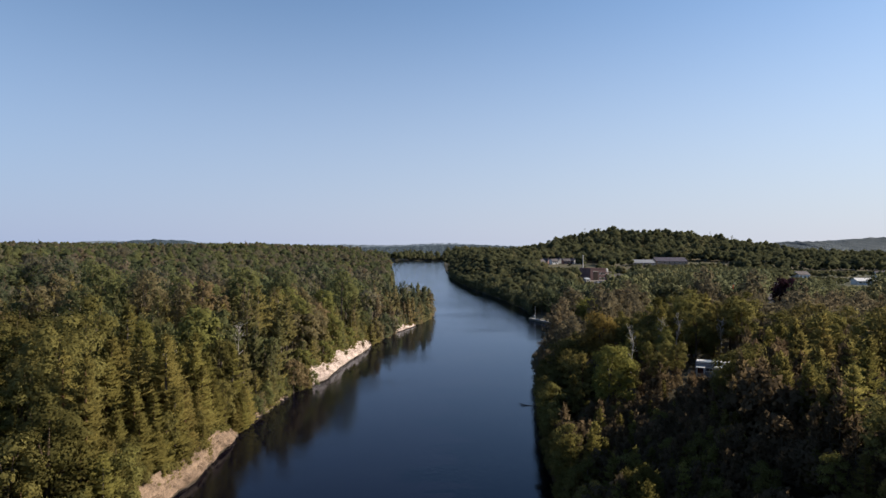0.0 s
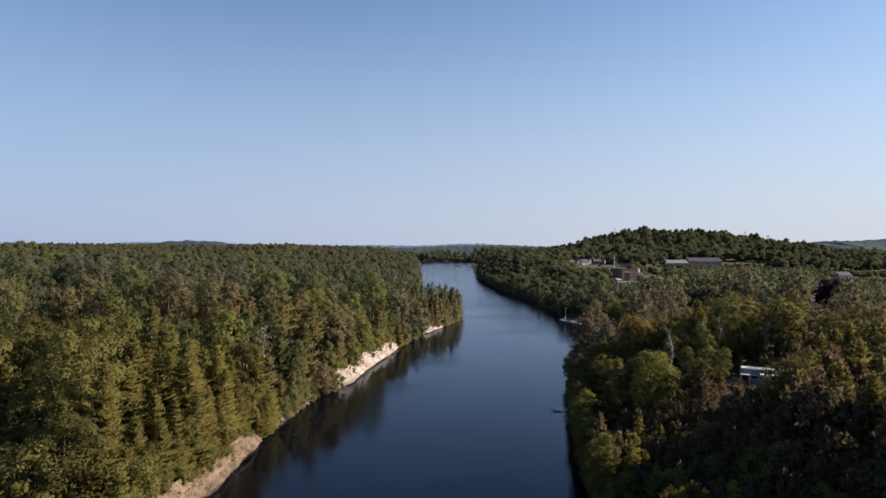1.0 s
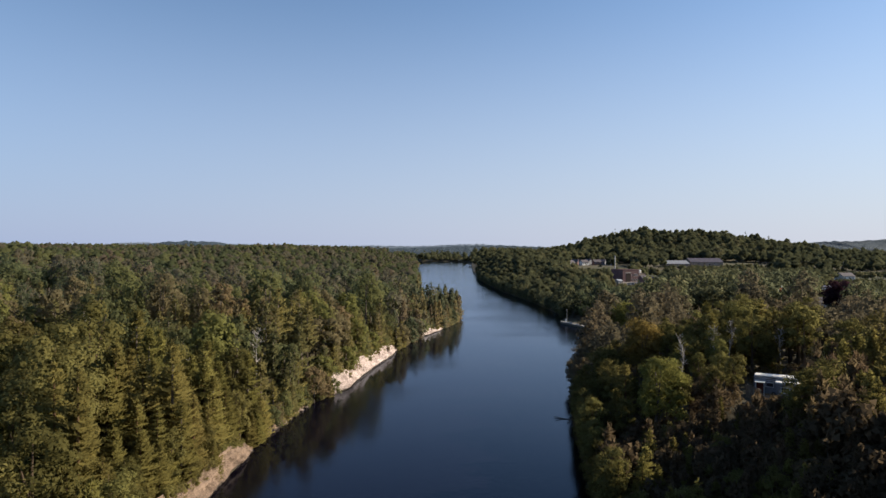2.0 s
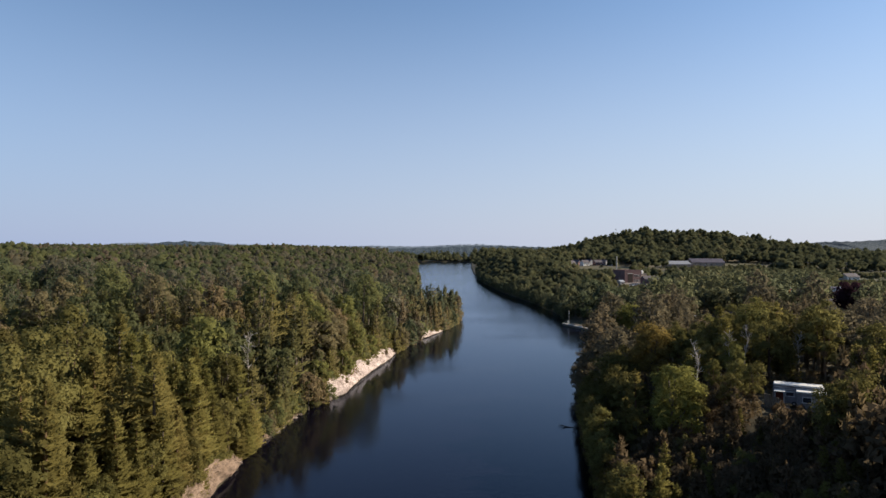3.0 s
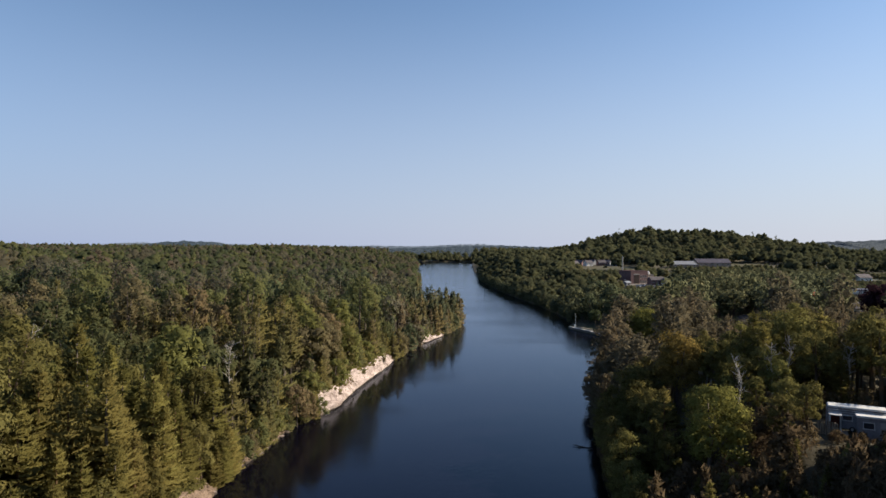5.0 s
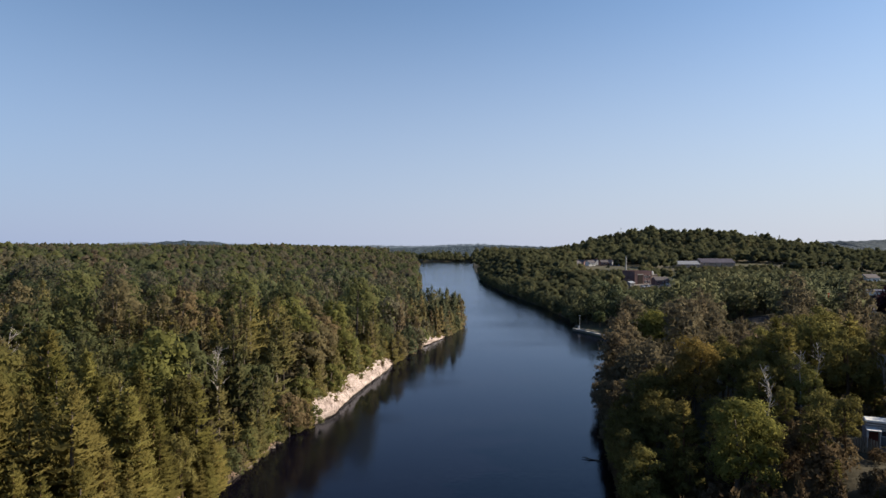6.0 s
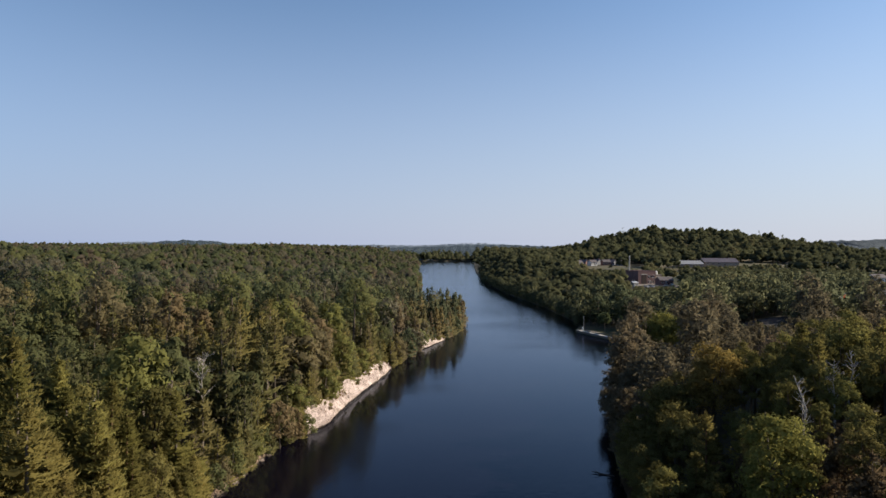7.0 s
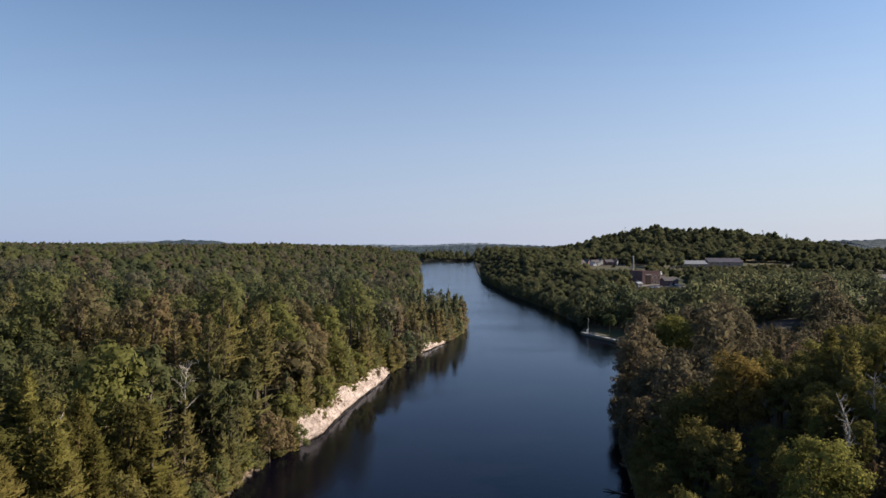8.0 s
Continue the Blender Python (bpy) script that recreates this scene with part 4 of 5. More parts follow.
def car(x, y, turn, colour, label, base=None):
    root = thing("car", pose(x, y, ground_h(x, y) if base is None else base, 0, 0, turn), label, "car", "parked cars on the gravel lot")
    paint = material("car_paint", colour, 0.3, 0.5)
    bm = boxed(-2.2, 2.2, -0.88, 0.88, 0.32, 0.92, bevel=0.12)
    part("body", bm, paint, root)
    bm = boxed(-1.5, 1.2, -0.78, 0.78, 0.9, 1.46)
    for v in bm.verts:
        if v.co.z > 1.2:
            v.co.x *= 0.72
            v.co.y *= 0.86
    part("cabin", bm, M_GLASS, root, "dark glazed cabin")
    part("roof", boxed(-1.02, 0.82, -0.66, 0.66, 1.45, 1.5, bevel=0.02), paint, root)
    for sx in (-1.4, 1.4):
        for sy in (-0.9, 0.74):
            w = part("wheel", tube(bmesh.new(), (sx, sy, 0.33), (sx, sy + 0.16, 0.33), 0.33, 0.33, 12), M_RUBBER, root)
            part("rim", tube(bmesh.new(), (sx, sy - 0.01, 0.33), (sx, sy + 0.17, 0.33), 0.17, 0.17, 8), M_STEEL, w)


for x, y, t, c, l in ((149, 521, 80, (0.75, 0.75, 0.75), "white parked car"), (152.5, 520, 84, (0.7, 0.7, 0.72), "white parked car"), (157, 518, 78, (0.05, 0.05, 0.06), "black parked car"),
                      (162, 519, 82, (0.35, 0.36, 0.38), "silver grey parked car"), (167, 521, 86, (0.7, 0.7, 0.7), "white parked car"), (172, 560, 10, (0.4, 0.06, 0.05), "dark red parked car")):
    car(x, y, t, c, l + " on the gravel lot")


def flagpole(x, y, top):
    z = ground_h(x, y)
    root = thing("flagpole", pose(x, y, z), "white flagpole with a limp red and white flag", "flag")
    h = top - z
    part("pole", tube(bmesh.new(), (0, 0, -0.3), (0, 0, h), 0.10, 0.05, 8), M_WHITE, root)
    bm = bmesh.new()
    bmesh.ops.create_icosphere(bm, subdivisions=2, radius=0.14, matrix=Matrix.Translation((0, 0, h + 0.1)))
    part("finial", bm, M_STEEL, root)
    fl = None
    for name, mat, u0, u1 in (("flag", M_RED, 0.0, 0.55), ("flag_stripe", M_WHITE, 0.55, 1.0), ):
        bm = bmesh.new()
        rows = [[bm.verts.new((-0.1 - 1.6 * (u0 + (u1 - u0) * i / 8) * (0.5 + 0.5 * k / 8), 0.22 * math.sin(i * 1.1 + k * 0.7), h - 0.3 - 1.6 * (1 - k / 8) - 0.9 * (u0 + (u1 - u0) * i / 8)))
                 for k in range(9)] for i in range(9)]
        for i in range(8):
            for k in range(8):
                bm.faces.new((rows[i][k], rows[i + 1][k], rows[i + 1][k + 1], rows[i][k + 1]))
        bmesh.ops.solidify(bm, geom=bm.faces[:], thickness=0.03)
        fl = part(name, bm, mat, fl or root, "faded red flag cloth" if mat is M_RED else "white stripe")


flagpole(128, 254, 26.4)


def utility_pole(x, y, top, group="utility poles along the fields"):
    z = ground_h(x, y)
    root = thing("utility_pole", pose(x, y, z), "weathered wooden utility pole with a crossarm", "utility pole", group)
    h = top - z
    part("pole", tube(bmesh.new(), (0, 0, -0.4), (0, 0, h), 0.18, 0.11, 8), M_WOOD, root)
    part("crossarm", boxed(-1.2, 1.2, -0.06, 0.06, h - 0.9, h - 0.75), M_WOOD, root)
    for k in (-1.05, -0.4, 0.4, 1.05):
        part("insulator", tube(bmesh.new(), (k, 0, h - 0.75), (k, 0, h - 0.55), 0.06, 0.04, 6), M_WHITE, root)


utility_pole(165, 302, 26.0)
POLES = [(350 + 44 * k, 706 + 4 * k) for k in range(8)]
for x, y in POLES:
    utility_pole(x, y, ground_h(x, y) + 11.5)
for (xa, ya), (xb, yb) in zip(POLES, POLES[1:]):
    za, zb = ground_h(xa, ya) + 10.9, ground_h(xb, yb) + 10.9
    for o in (-1.0, 1.0):
        bm = bmesh.new()
        for k in range(6):
            f, g = k / 6, (k + 1) / 6
            p = [(xa + (xb - xa) * u, ya + (yb - ya) * u + o, za + (zb - za) * u - 3.2 * u * (1 - u)) for u in (f, g)]
            tube(bm, p[0], p[1], 0.05, 0.05, 4)
        tagged(part("power_line", bm, M_RUBBER), "thin dark overhead wire between utility poles", "cable", "overhead wires")

# sunk log by the bank
root = thing("sunken_log", pose(28.6, 162.7, 0.0, 0, 0, 158), "dark forked driftwood log lying in the water", "log")
part("stem", tube(tube(bmesh.new(), (-1.6, 0, -0.1), (0.6, 0.1, 0.12), 0.16, 0.13), (0.6, 0.1, 0.12), (2.4, -0.2, 0.25), 0.13, 0.05), M_BARK, root)
part("branch", tube(bmesh.new(), (0.4, 0.1, 0.1), (1.7, 0.7, 0.5), 0.08, 0.03), M_BARK, root)
part("branch", tube(bmesh.new(), (1.0, 0, 0.15), (1.9, -0.7, 0.35), 0.07, 0.03), M_BARK, root)


# ---------------------------------------------------------------- dead and special trees
def dead_tree(x, y, top, seed, spread=1.0):
    r = np.random.default_rng(seed)
    z = ground_h(x, y)
    h = top - z
    pts = [np.array([0, 0, -0.5]), np.array([r.normal(0, 0.15), r.normal(0, 0.15), h * 0.45]), np.array([r.normal(0, 0.35), r.normal(0, 0.35), h * 0.75]), np.array([r.normal(0, 0.6), r.normal(0, 0.6), h])]
    trunk = [(*stem(pts, [0.17, 0.12, 0.08, 0.03], 6), True)]
    limbs = []
    for k in range(24):
        f = r.uniform(0.52, 0.97)
        p0 = np.array([np.interp(f, [0, 0.45, 0.75, 1], [p[i] for p in pts]) for i in range(3)])
        a, ln = r.uniform(0, 6.28), h * r.uniform(0.08, 0.2) * spread * (1.2 - f * 0.5)
        d = np.array([math.cos(a), math.sin(a), r.uniform(0.4, 1.1)])
        p1 = p0 + d * ln * 0.5
        p2 = p1 + (d + r.normal(0, 0.35, 3) + [0, 0, 0.3]) * ln * 0.5
        limbs.append([(*stem([p0, p1, p2], [0.065, 0.05, 0.02], 4), True)])
        for _ in range(3):
            u = r.uniform(0.4, 1)
            q0 = p1 + (p2 - p1) * u
            limbs[-1].append((*stem([q0, q0 + (d + r.normal(0, 0.7, 3)) * ln * 0.3, q0 + (d + r.normal(0, 0.7, 3)) * ln * 0.45 + [0, 0, 0.1]], [0.034, 0.024, 0.012], 3), True))
    root = thing("dead_tree", pose(x, y, z), "bare pale grey dead tree standing among the green", "tree")
    for nm, pc in [("trunk", trunk)] + [("branch", b) for b in limbs]:
        v, q, _, nr = joined(pc)
        ob = new(nm, quads_mesh(nm, v, q, [M_DEAD], None, True, nr))
        ob.parent = root


for x, y, top, sd, sp in ((-45.6, 168.5, 20.4, 1, 0.62), (41.9, 124, 25.4, 4, 0.32), (66, 137, 25.5, 5, 0.6), (-52, 142, 18.0, 6, 0.15), (58, 150, 25.0, 7, 0.7),
                          (-33, 207, 16.5, 8, 0.4), (-92, 175, 22.0, 9, 0.8), (52.5, 135, 25.5, 10, 0.45), (57.5, 140, 26.0, 11, 0.45), (-66, 148, 17.5, 12, 0.5)):
    dead_tree(x, y, top, sd, sp)


def special(name, x, y, h, r, lobes, per, size, mat, label, seed, base=0.28):
    ob = tree_thing(name, broadleaf(np.random.default_rng(seed), h, r, lobes, per, size, base, open_=0.2), mat, label, "tree")
    ob.matrix_world = pose(x, y, ground_h(x, y))


L_PURPLE = leaf("purple_foliage", (0.040, 0.023, 0.025), whole=False)
L_DEEP = leaf("deep_green_foliage", (0.070, 0.092, 0.038), whole=False)
L_BRIGHT = leaf("bright_foliage", (0.160, 0.168, 0.040), whole=False)
L_AMBER = leaf("amber_foliage", (0.172, 0.138, 0.036), whole=False)
special("purple_leaf_tree", 148.5, 250, 15.5, 6.6, 32, 120, 0.7, L_PURPLE, "large dark purple-leaved tree beside the white house", 21, 0.1)
special("broadleaf_tree", 75.5, 352, 9.5, 3.4, 20, 90, 0.5, L_DEEP, "small round green tree on the dock lawn", 22)
special("broadleaf_tree", 82, 345, 9.0, 2.6, 16, 80, 0.5, L_DEEP, "slim green tree on the dock lawn", 23)
special("broadleaf_tree", 36, 120, 17.5, 4.4, 24, 320, 0.29, L_BRIGHT, "bright yellow-green maple on the wooded bank", 24, 0.08)
special("broadleaf_tree", 44.5, 155, 17.5, 4.6, 26, 300, 0.31, L_AMBER, "amber tinged maple on the wooded bank", 25, 0.1)
special("broadleaf_tree", 60.5, 112.5, 4.6, 2.0, 14, 90, 0.34, L_DULL, "young leafy tree before the old camper", 27, 0.1)
special("broadleaf_tree", 66.5, 243, 21.5 - ground_h(66.5, 243), 6.2, 30, 230, 0.42, L_BRIGHT, "tall yellow-green maple on the river bank", 26, 0.1)


# ---------------------------------------------------------------- far ridges
def ridge(y, x0, x1, profile, mat, label):
    """A long wooded ridge: a bumpy crest over a broad slope."""
    xs = np.arange(x0, x1 + 1, 7.0)
    prof = ((-900, 0.0), (-640, 0.3), (-440, 0.52), (-300, 0.72), (-200, 0.86), (-120, 0.94), (-60, 1.0), (-20, 0.99), (120, 0.9), (500, 0.2))
    v = []
    for x in xs:
        top = profile(x)
        for dy, f in prof:
            b = 5.0 * noise.noise(Vector((x * 0.03, (y + dy) * 0.02, 1))) + 6.0 * noise.noise(Vector((x * 0.045, dy, 3)))
            v.append((x, y + dy, 4 + (top - 4) * f + b * (0.4 + 0.6 * f)))
    n, c = len(xs), len(prof)
    i, j = np.meshgrid(np.arange(n - 1), np.arange(c - 1), indexing="ij")
    a = (i * c + j).ravel()
    ob = new("backdrop", quads_mesh("backdrop", np.array(v), np.stack([a, a + c, a + c + 1, a + 1], 1), [mat], None, True))
    tagged(ob, label, "hills", kind="structure")


# haze of distance mixed into the woodland colour as a dark blue-grey
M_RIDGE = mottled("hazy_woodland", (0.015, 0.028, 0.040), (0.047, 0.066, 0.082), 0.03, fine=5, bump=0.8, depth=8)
# the farthest hills get a paler, bluer haze painted into their base colour
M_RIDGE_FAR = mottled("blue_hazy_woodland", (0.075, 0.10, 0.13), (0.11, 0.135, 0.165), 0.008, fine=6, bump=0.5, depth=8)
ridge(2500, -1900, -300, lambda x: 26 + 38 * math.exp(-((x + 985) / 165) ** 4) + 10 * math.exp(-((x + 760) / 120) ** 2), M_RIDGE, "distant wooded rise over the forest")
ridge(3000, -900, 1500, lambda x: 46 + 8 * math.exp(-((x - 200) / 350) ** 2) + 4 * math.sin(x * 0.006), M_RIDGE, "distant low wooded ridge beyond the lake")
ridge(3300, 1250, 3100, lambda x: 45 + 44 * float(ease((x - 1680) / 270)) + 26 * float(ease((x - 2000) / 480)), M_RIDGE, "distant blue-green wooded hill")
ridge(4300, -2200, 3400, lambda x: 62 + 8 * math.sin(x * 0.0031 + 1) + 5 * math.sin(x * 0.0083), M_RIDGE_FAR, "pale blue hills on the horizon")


def plant(name, spots, templates, mats, label):
    """One wood of many trees: spots are x, y, z, size, turn, template, tint."""
    vs, qs, idx, ns, o = [], [], [], [], 0
    for x, y, z, s, a, k, c in spots:
        v, q, bark, nr = templates[k]
        co, si = math.cos(a) * s, math.sin(a) * s
        w = np.empty_like(v)
        w[:, 0], w[:, 1], w[:, 2] = v[:, 0] * co - v[:, 1] * si + x, v[:, 0] * si + v[:, 1] * co + y, v[:, 2] * s * (1 + 0.16 * math.sin(a * 7)) + z
        m = np.empty_like(nr)
        m[:, 0], m[:, 1], m[:, 2] = (nr[:, 0] * co - nr[:, 1] * si) / s, (nr[:, 0] * si + nr[:, 1] * co) / s, nr[:, 2]
        vs.append(w)
        ns.append(m)
        qs.append(q + o)
        idx.append(np.where(bark, len(mats), c))
        o += len(v)
    if vs:
        ob = new(name, quads_mesh(name, np.concatenate(vs), np.concatenate(qs), list(mats) + [M_BARK], np.concatenate(idx), True, np.concatenate(ns)))
        tagged(ob, label, "forest", kind="stuff")


MAPLES = ((36, 120), (44.5, 155), (66.5, 243), (-45.6, 168.5), (-43.6, 164.5))


def free(x, y):
    """Where trees may stand."""
    if any((x - a) ** 2 + (y - b) ** 2 < 19 for a, b in MAPLES):
        return False
    dl, dr = float(left_edge(y)) - x, x - float(right_edge(y))
    if y < END + 6 and dl < 0.6 + 0.75 * float(cliff_height(y)) and dr < 2.4:
        return False
    return not any(in_box(x, y, b) for b in (LOT, YARD, HOME_PLOT, LAWN, ASPHALT, HOMES, BARNS, *PLOTS, *FIELDS)) and all((x - a) ** 2 + (y - b) ** 2 > 70 for a, b in HOUSES)


# low growth before the open places: across from, to, along, height that shows over it
OPEN = [(60, 77, 328, 1.2), (61.5, 73, 238, 14.5), (150, 214, 740, 20.2), (158, 174, 283, 19.0), (131, 172, 514, 14.0), (106, 126, 284, 15.0), (198, 212, 344, 20.5), (160, 206, 828, 24.5), (264, 336, 778, 23.5),
        (336, 405, 800, 25.0), (125, 131, 252, 23.0), (330, 425, 553, 17.5), (290, 322, 420, 17.5), (33, 39, 117, 11.5), (42, 47, 152, 16.0), (40.5, 43.5, 122, 16.0)]


def low_cap(x, y):
    """The greatest height above the water to which a tree grows here."""
    cap = 99.0
    for ye in (4.0, 12.0, 20.0, 26.0, 32.0, 38.0, 43.0):            # what grows before the camper
        f = (y - ye) / (121.5 - ye)
        if 0.3 < f < 1 and (55.0 if ye < 15 else 51.5) * f < x < (61.0 if ye < 15 else 64.5) * f:
            cap = min(cap, 40 - (22.4 if ye < 15 else 25.2) * f)
    if x > 0.30 * y and 120 < y < 700:      # the low, open country beside the road
        cap = min(cap, 40 - (0.032 if x > 0.60 * y else 0.0255) * (y - 45))
    if 20 < x < 44 and y < 114:             # younger growth on the shaded bank below the clearing
        cap = min(cap, 13.3 + (0.66 * max(0.0, x - 30) if y < 98 else 0.45 * max(0.0, x - 35)))
    if 36 < x < 72 and 110 < y < 168:       # thinner wood that lets the low sun through to the bank
        cap = min(cap, 18.5 + 0.42 * (x - 36))
    if x > 0.30 * y and y < 235:
        cap = min(cap, 40 - 0.068 * (y - 20))
    for x0, x1, yt, zt in OPEN:
        f = (y - 40) / (yt - 40)
        if 0.2 < f < 1 and x0 * f - 1.5 < x < x1 * f + 1.5:
            cap = min(cap, 40 + (zt - 40) * f)
    return cap


def patch(x, y, s=0.012, o=0.0):
    return noise.noise(Vector((x * s + o, y * s, o))) + 0.5 * noise.noise(Vector((x * s * 3.1, y * s * 3.1 + o, 5 + o)))


def sow():
    near, mid_c, mid_b, mid2_c, mid2_b, far_c, far_b = [], [], [], [], [], [], []
    r = np.random.default_rng(11)
    y = 40.0
    while y < 3000:
        step = y / 95 if y > 2050 else 4.6 if y < 230 else 5.1 if y < 430 else 4.6 + y / 115 if y < 1300 else y / 82
        half = 0.76 * (y + 10)
        x = -0.95 * half - 15
        while x < half + 20:
            px, py = x + r.uniform(-0.42, 0.42) * step, y + r.uniform(-0.42, 0.42) * step
            x += step * (1.0 if px < 0 else 1.1 if y < 170 else 1.3)
            if not free(px, py):
                continue
            d = math.hypot(px, py)
            left = px < float(left_edge(py)) + 1
            if (px > 250 and py > 1230) or (py > 2300 and not -0.3 * py < px < 0.35 * py):
                continue
            dl = float(left_edge(py)) - px
            con = patch(px, py) + (0.14 if left and dl < 48 and py < 200 else 0.22 if left and dl < 45 and py < 420 else 0.16 if left and d < 350 else 0.0 if left and d < 600 else -0.5 if d > 600 else -0.15 if py < 150 else -0.35) + r.uniform(-0.45, 0.45) > 0.08
            if left and 318 < py < 402 and dl < 34:
                con = True
            if 60 < d < 700 and patch(px, py, 0.035, 17.0) > 0.80:
                continue
            if in_box(px, py, PARK) and r.uniform() < 0.2:
                continue
            if not con and r.uniform() < (0.25 if d > 430 else 0.26 if py < 170 else 0.30):
                continue
            size = (0.92 + 0.20 * patch(px, py, 0.022, 3.0) + r.uniform(-0.22, 0.24 if con else 0.32)) * (1.0 if con and left else 0.9 if con else 1.1 if py < 170 else 1.22 if d < 450 else 1.05)
            if d > 650:
                size = min(max(size, 0.85), 1.15)
            edge = min(abs(dl), abs(px - float(right_edge(py))))
            if left and dl < 24 and py < 270:
                size *= 1.14
            if edge < 5:
                size *= r.uniform(0.55, 0.95)
            z = ground_h(px, py) - 0.1
            if 43 < px < 64 and py < 112:
                size = min(size, (27.5 - z) / 16.5)
            size = min(size, (low_cap(px, py) - z) / 16.5)
            if size < 0.2:
                continue
            a = r.uniform(0, 6.28)
            shade = not left and not con and d > 300 and 0.20 < px / py < 0.34 and patch(px, py, 0.016, 21.0) > -0.05     # broad, deep green trees before the works and barns
            if shade:
                size = min(size * 1.2, (low_cap(px, py) - z) / 16.5)
            tint = 1.25 * patch(px, py, 0.026, 9.0) + r.uniform(-0.36, 0.36)
            if (left and py < 150 and px > -88 and py > 46) or (not left and py < 165 and px < 76 and py > 44):
                near.append((px, py, z, size, a, con, r.uniform()))
            elif d < 480:
                ((mid_c if con else mid_b) if d < 275 else (mid2_c if con else mid2_b)).append((px, py, z, size, a, 5 + int(r.integers(2)) if edge < 9 or not left else int(r.integers(5)), int(np.clip(2.0 + tint * 3.4, 0, 4 if con else 5)) if left else int(tint > 0.3) if shade else int(np.clip(0.6 + tint * 2.2, 0, 2)) + (5 if con else 6)))
            elif d < 3200:
                (far_c if con else far_b).append((px, py, z, size * (1.0 + max(0, d - 700) / 2600), a, int(r.integers(3 if con else 5)), int(np.clip(2.2 + tint * 2.6, 0, 4 if con else 5)) if left else (0 if tint < 0.1 else 1 if tint < 0.7 else 2) + (5 if con else 6)))
        y += step
    for py in np.arange(-90.0, 40.0, 5.0):      # the wood goes on behind
        for k in range(9):
            for side in (-1, 1):
                e = float(left_edge(py)) if side < 0 else float(right_edge(py))
                px, y2 = e + side * (3 + k * 5.0 + r.uniform(-2, 2)), py + r.uniform(-3, 3)
                con = r.uniform() < 0.5
                (mid2_c if con else mid2_b).append((px, y2, ground_h(px, y2) - 0.2, r.uniform(0.75, 1.05), r.uniform(0, 6.28), int(r.integers(5)), int(r.integers(4))))
    for _ in range(300):                 # close young growth on the bank below it
        py = r.uniform(58, 116)
        px = float(right_edge(py)) + r.uniform(1.5, 30)
        z = ground_h(px, py)
        size = min(r.uniform(0.42, 0.8), (low_cap(px, py) - z) / 16.5)
        if size > 0.15 and not in_box(px, py, YARD):
            con = r.uniform() < 0.45
            # darkest undergrowth tint only, putting the bank's shade into the leaf colour
            (mid2_c if con else mid2_b).append((px, py, z - 0.3, size, r.uniform(0, 6.28), 5 + int(r.integers(2)), 8 if con else 9))
    for _ in range(360):                 # close growth on the shaded slope
        py = r.uniform(48, 112)
        px = float(right_edge(py)) + r.uniform(8, 52)
        z = ground_h(px, py)
        size = min(r.uniform(0.4, 0.75), (low_cap(px, py) - z) / 15)
        if size > 0.15 and free(px, py):
            con = r.uniform() < 0.5
            # again the darkest tint, standing in for deep shade on the slope
            (mid2_c if con else mid2_b).append((px, py, z - 0.3, size, r.uniform(0, 6.28), 5 + int(r.integers(2)), 8 if con else 9))
    for _ in range(90):                  # cedars that screen the camper
        py = r.uniform(86, 112)
        px = r.uniform(0.42, 0.58) * py
        z = ground_h(px, py)
        size = (min(low_cap(px, py), 25) - r.uniform(0, 1.5) - z) / 14.5
        if size > 0.15:
            mid2_c.append((px, py, z - 0.3, size, r.uniform(0, 6.28), 5 + int(r.integers(2)), 8 + int(r.integers(3))))
    for _ in range(90):                  # low shrubs in the yard before the camper
        px, py = r.uniform(52, 66), r.uniform(112, 120.5)
        z = ground_h(px, py)
        mid2_b.append((px, py, z - 0.2, r.uniform(0.07, 0.15), r.uniform(0, 6.28), 5 + int(r.integers(2)), 9 + int(r.integers(2))))
    for _ in range(330):                 # thicket round the clearing
        px, py = r.uniform(30, 74), r.uniform(72, 138)
        if in_box(px, py, (53, 75, 115, 130)) or px < float(right_edge(py)) + 2:
            continue
        z = ground_h(px, py)
        top = min(low_cap(px, py), 16.6 + max(0, 122 - py) * 0.22 if py < 118 else 20.0)
        con = r.uniform() < 0.4
        size = min(r.uniform(0.25, 0.55), (top - z) / 16.5)
        if size > 0.1:
            (mid2_c if con else mid2_b).append((px, py, z - 0.3, size, r.uniform(0, 6.28), 5 + int(r.integers(2)), int(r.integers(3)) + (8 if con else 9)))
    for _ in range(130):                 # low shrubs along the shaded waterline
        py = r.uniform(56, 160)
        px = float(right_edge(py)) + r.uniform(0.1, 0.9)
        mid2_b.append((px, py, max(0.0, ground_h(px, py)) - 0.5, r.uniform(0.13, 0.24), r.uniform(0, 6.28), 5 + int(r.integers(2)), 9 + int(r.integers(2))))
    for k in range(26):                  # pointed trees on the headland
        py = r.uniform(330, 390)
        px = float(left_edge(py)) - r.uniform(0.8, 11)
        mid2_c.append((px, py, ground_h(px, py) - 0.3, r.uniform(0.8, 1.12), r.uniform(0, 6.28), 5 + int(r.integers(2)), int(r.integers(2))))
    for _ in range(4600):                # close canopy on the hill
        px, py = r.uniform(200, 760), r.uniform(836, 1225)
        if free(px, py) and not in_box(px, py, BARNS):
            far_b.append((px, py, ground_h(px, py) - 0.5, r.uniform(0.55, 0.95), r.uniform(0, 6.28), int(r.integers(5)), 6 + int(r.choice(3, p=(0.3, 0.4, 0.3)))))
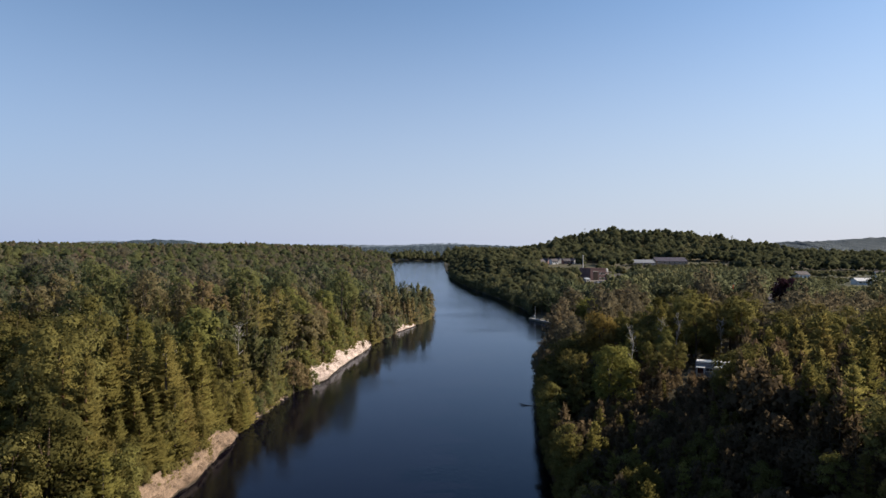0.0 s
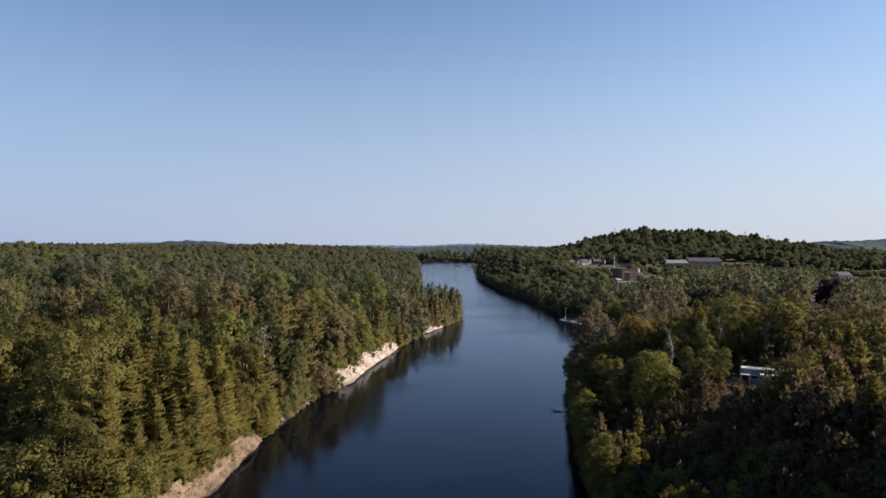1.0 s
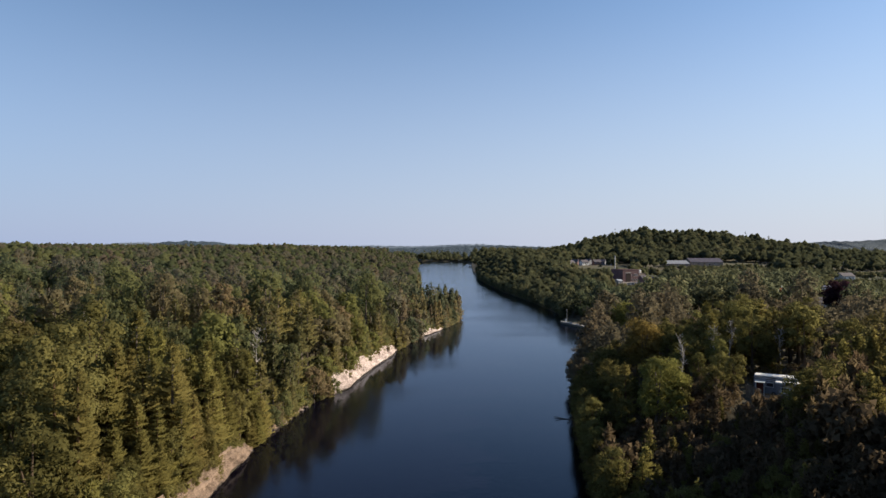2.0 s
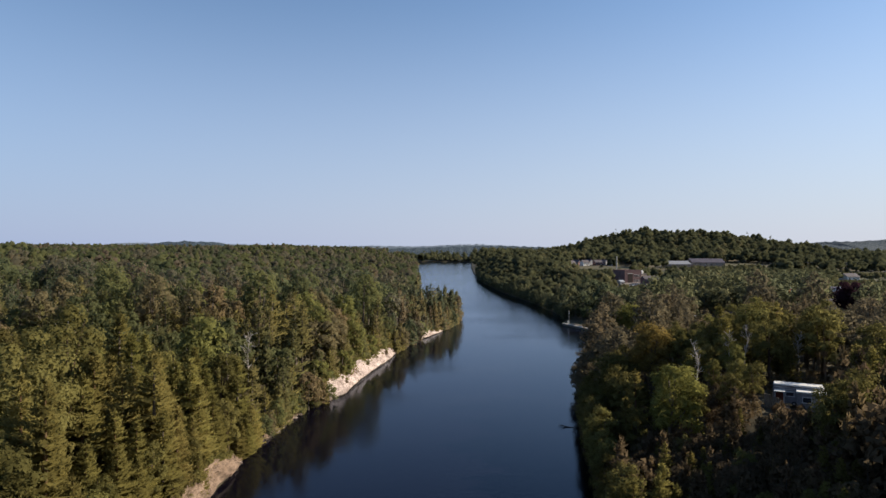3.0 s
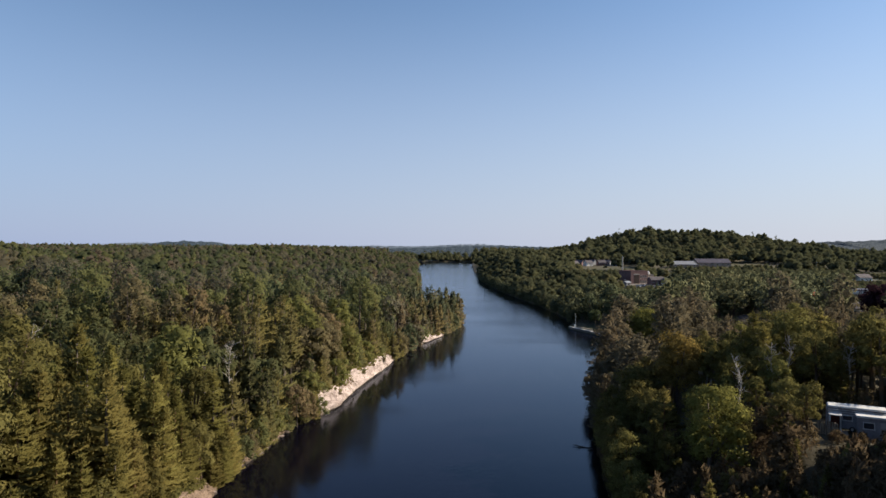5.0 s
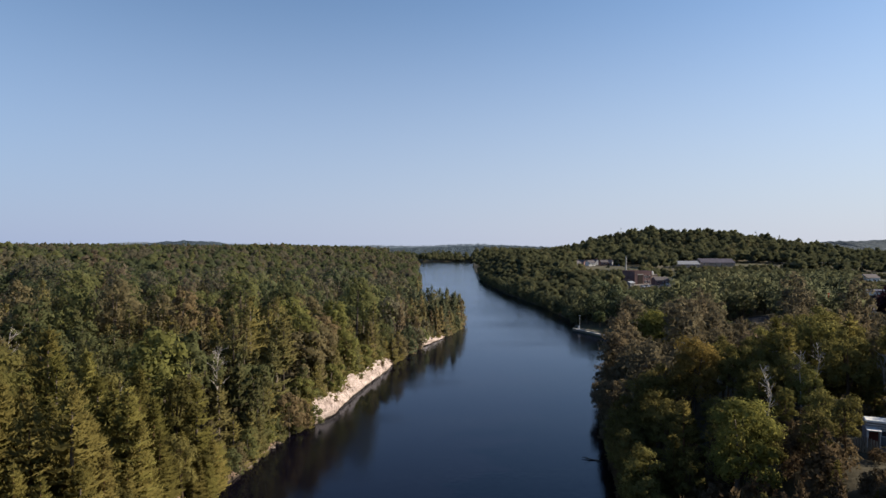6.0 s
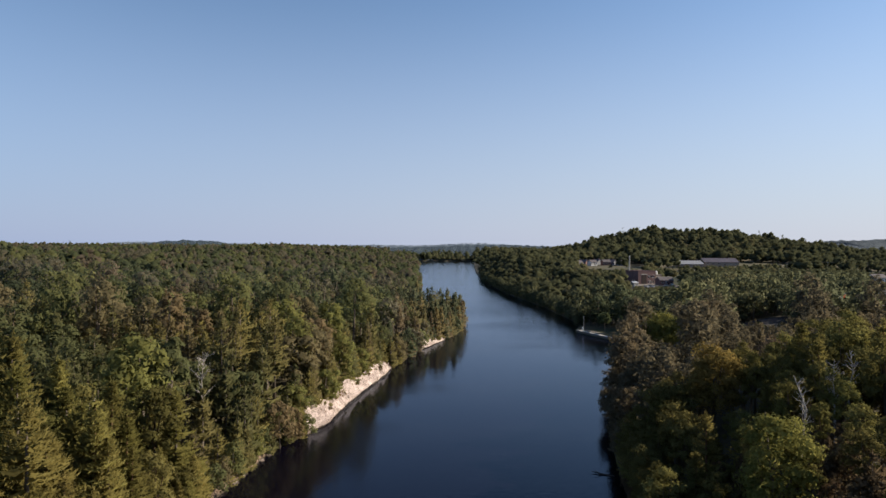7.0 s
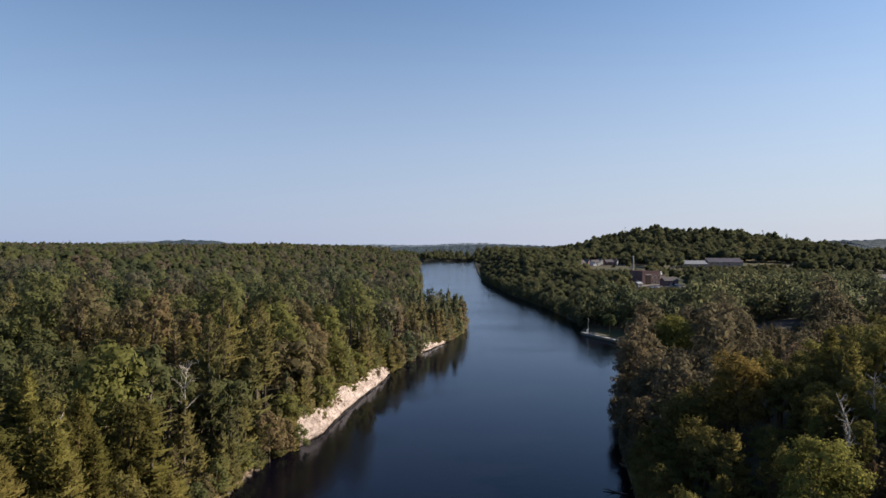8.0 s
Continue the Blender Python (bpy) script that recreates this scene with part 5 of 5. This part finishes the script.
    for px, py, top, con, u in ((45.6, 92.5, 25.8, False, 0.5), (48.6, 94.0, 24.4, True, 0.1), (47.0, 88.5, 22.0, True, 0.4)):     # trees that stand before one end of the camper
        z = ground_h(px, py)
        near.append((px, py, z - 0.3, (top - z) / 16.5, r.uniform(0, 6.28), con, u))
    for k in range(44):                  # brown cedars on the slope below the clearing
        py = r.uniform(70, 110)
        px = r.uniform(0.44, 0.80) * (py - 30) + r.uniform(-2, 2)
        z = ground_h(px, py)
        size = min(r.uniform(0.55, 0.9), (min(low_cap(px, py), 40 - r.uniform(0.27, 0.36) * (py - 29)) - z) / 15)
        if px > float(right_edge(py)) + 4 and size > 0.25 and not in_box(px, py, YARD):
            near.append((px, py, z - 0.3, size, r.uniform(0, 6.28), True, r.uniform()))
    for _ in range(650):                 # close wood behind the far bank
        py = r.uniform(400, 1050)
        px = float(right_edge(py)) + r.uniform(3, 95)
        z = ground_h(px, py)
        size = min(r.uniform(0.62, 1.0), (low_cap(px, py) - z) / 14)
        if free(px, py) and size > 0.2:
            far_b.append((px, py, z - 0.6, size, r.uniform(0, 6.28), int(r.integers(5)), 6 + int(r.integers(3))))
    for _ in range(1400):                # low growth over the valley floor
        px, py = r.uniform(160, 620), r.uniform(400, 770)
        if px > 0.86 * py or px < 0.34 * py or not free(px, py):
            continue
        z = ground_h(px, py)
        size = min(r.uniform(0.45, 0.75), (low_cap(px, py) - z) / 14)
        if size > 0.18:
            far_b.append((px, py, z - 0.6, size, r.uniform(0, 6.28), int(r.integers(5)), 6 + int(r.integers(3))))
    for k in range(150):                 # belt along the end of the lake
        px, py = -150 + k * 2.7 + r.uniform(-3, 3), END + 1 + r.uniform(0, 60)
        far_b.append((px, py, ground_h(px, py) - 2, r.uniform(0.8, 1.4), r.uniform(0, 6.28), int(r.integers(5)), 6 + int(r.integers(3))))
    for _ in range(18):                  # small cedars rooted on the low earthy bank
        py = r.uniform(92, 137)
        px = float(left_edge(py)) - r.uniform(0.5, 2.2)
        near.append((px, py, ground_h(px, py) - 0.5, r.uniform(0.22, 0.5), r.uniform(0, 6.28), r.uniform() < 0.6, r.uniform()))
    y = 56.0
    while y < 900:
        for side in (0, 1):
            rock = float(cliff_height(y))
            if side == 0:
                px = float(left_edge(y)) + (0.2 if rock > 1 else 1.0 if y < 318 else 0.9) - 0.72 * rock - r.uniform(0, 1.6)
            else:
                px = float(right_edge(y)) + (r.uniform(0.3, 1.3) + (0.5 if y > 120 else 0) if y < 260 else r.uniform(-0.4, 1.2))
            if side == 1 and 317 < y < 374:
                continue
            con = r.uniform() < (0.85 if side == 0 and y > 318 else 0.7 if side == 0 else 0.35)
            row = (px, y + r.uniform(-0.8, 0.8), max(0.0, ground_h(px, y)) - 0.7, r.uniform(0.5, 0.92) if (side == 0 and 325 < y < 395) or (side and y > 362) else r.uniform(0.32, 0.78) * (1.25 if side == 0 and y < 300 else 1.0), r.uniform(0, 6.28))
            if y < (150 if side == 0 else 165):
                near.append((*row, con, r.uniform()))
            elif y < 275:
                (mid_c if con else mid_b).append((*row, 5 + int(r.integers(2)), int(r.integers(5)) if side == 0 else int(r.integers(2)) + (5 if con else 6)))
            else:
                (mid2_c if con else mid2_b).append((*row, 5 + int(r.integers(2)), int(r.integers(5)) if side == 0 else int(r.integers(2)) + (5 if con else 6)))
        y += 1.5 if y < 200 else 1.9 if y < 400 else 2.6
    return near, mid_c, mid_b, mid2_c, mid2_b, far_c, far_b


near, mid_c, mid_b, mid2_c, mid2_b, far_c, far_b = sow()
used = set()
for x, y, z, s, a, con, u in near:
    src = (CEDARS if con else LEAFY)
    src = src[int(u * len(src))]
    m = pose(x, y, z, 0, 0, math.degrees(a)) @ Matrix.Scale(s, 4)
    if src in used:
        src = copy_thing(src, m @ Matrix.Scale(1 / src.scale[0], 4))
    else:
        src.matrix_world = m
        used.add(src)
    if x > 0:
        crown = src.children[1]
        crown.material_slots[0].link = "OBJECT"
        crown.material_slots[0].material = L_RUSSET if con else L_DULL
        tagged(src, "brown-tinged pointed cedar on the shaded bank" if con else "dull olive broadleaf tree on the shaded bank")
plant("conifer_wood", mid_c, MID_CON, D_CON, "dense mixed olive conifer wood along the river")
plant("broadleaf_wood", mid_b, MID_BRO, D_BRO, "dense green and olive broadleaf wood")
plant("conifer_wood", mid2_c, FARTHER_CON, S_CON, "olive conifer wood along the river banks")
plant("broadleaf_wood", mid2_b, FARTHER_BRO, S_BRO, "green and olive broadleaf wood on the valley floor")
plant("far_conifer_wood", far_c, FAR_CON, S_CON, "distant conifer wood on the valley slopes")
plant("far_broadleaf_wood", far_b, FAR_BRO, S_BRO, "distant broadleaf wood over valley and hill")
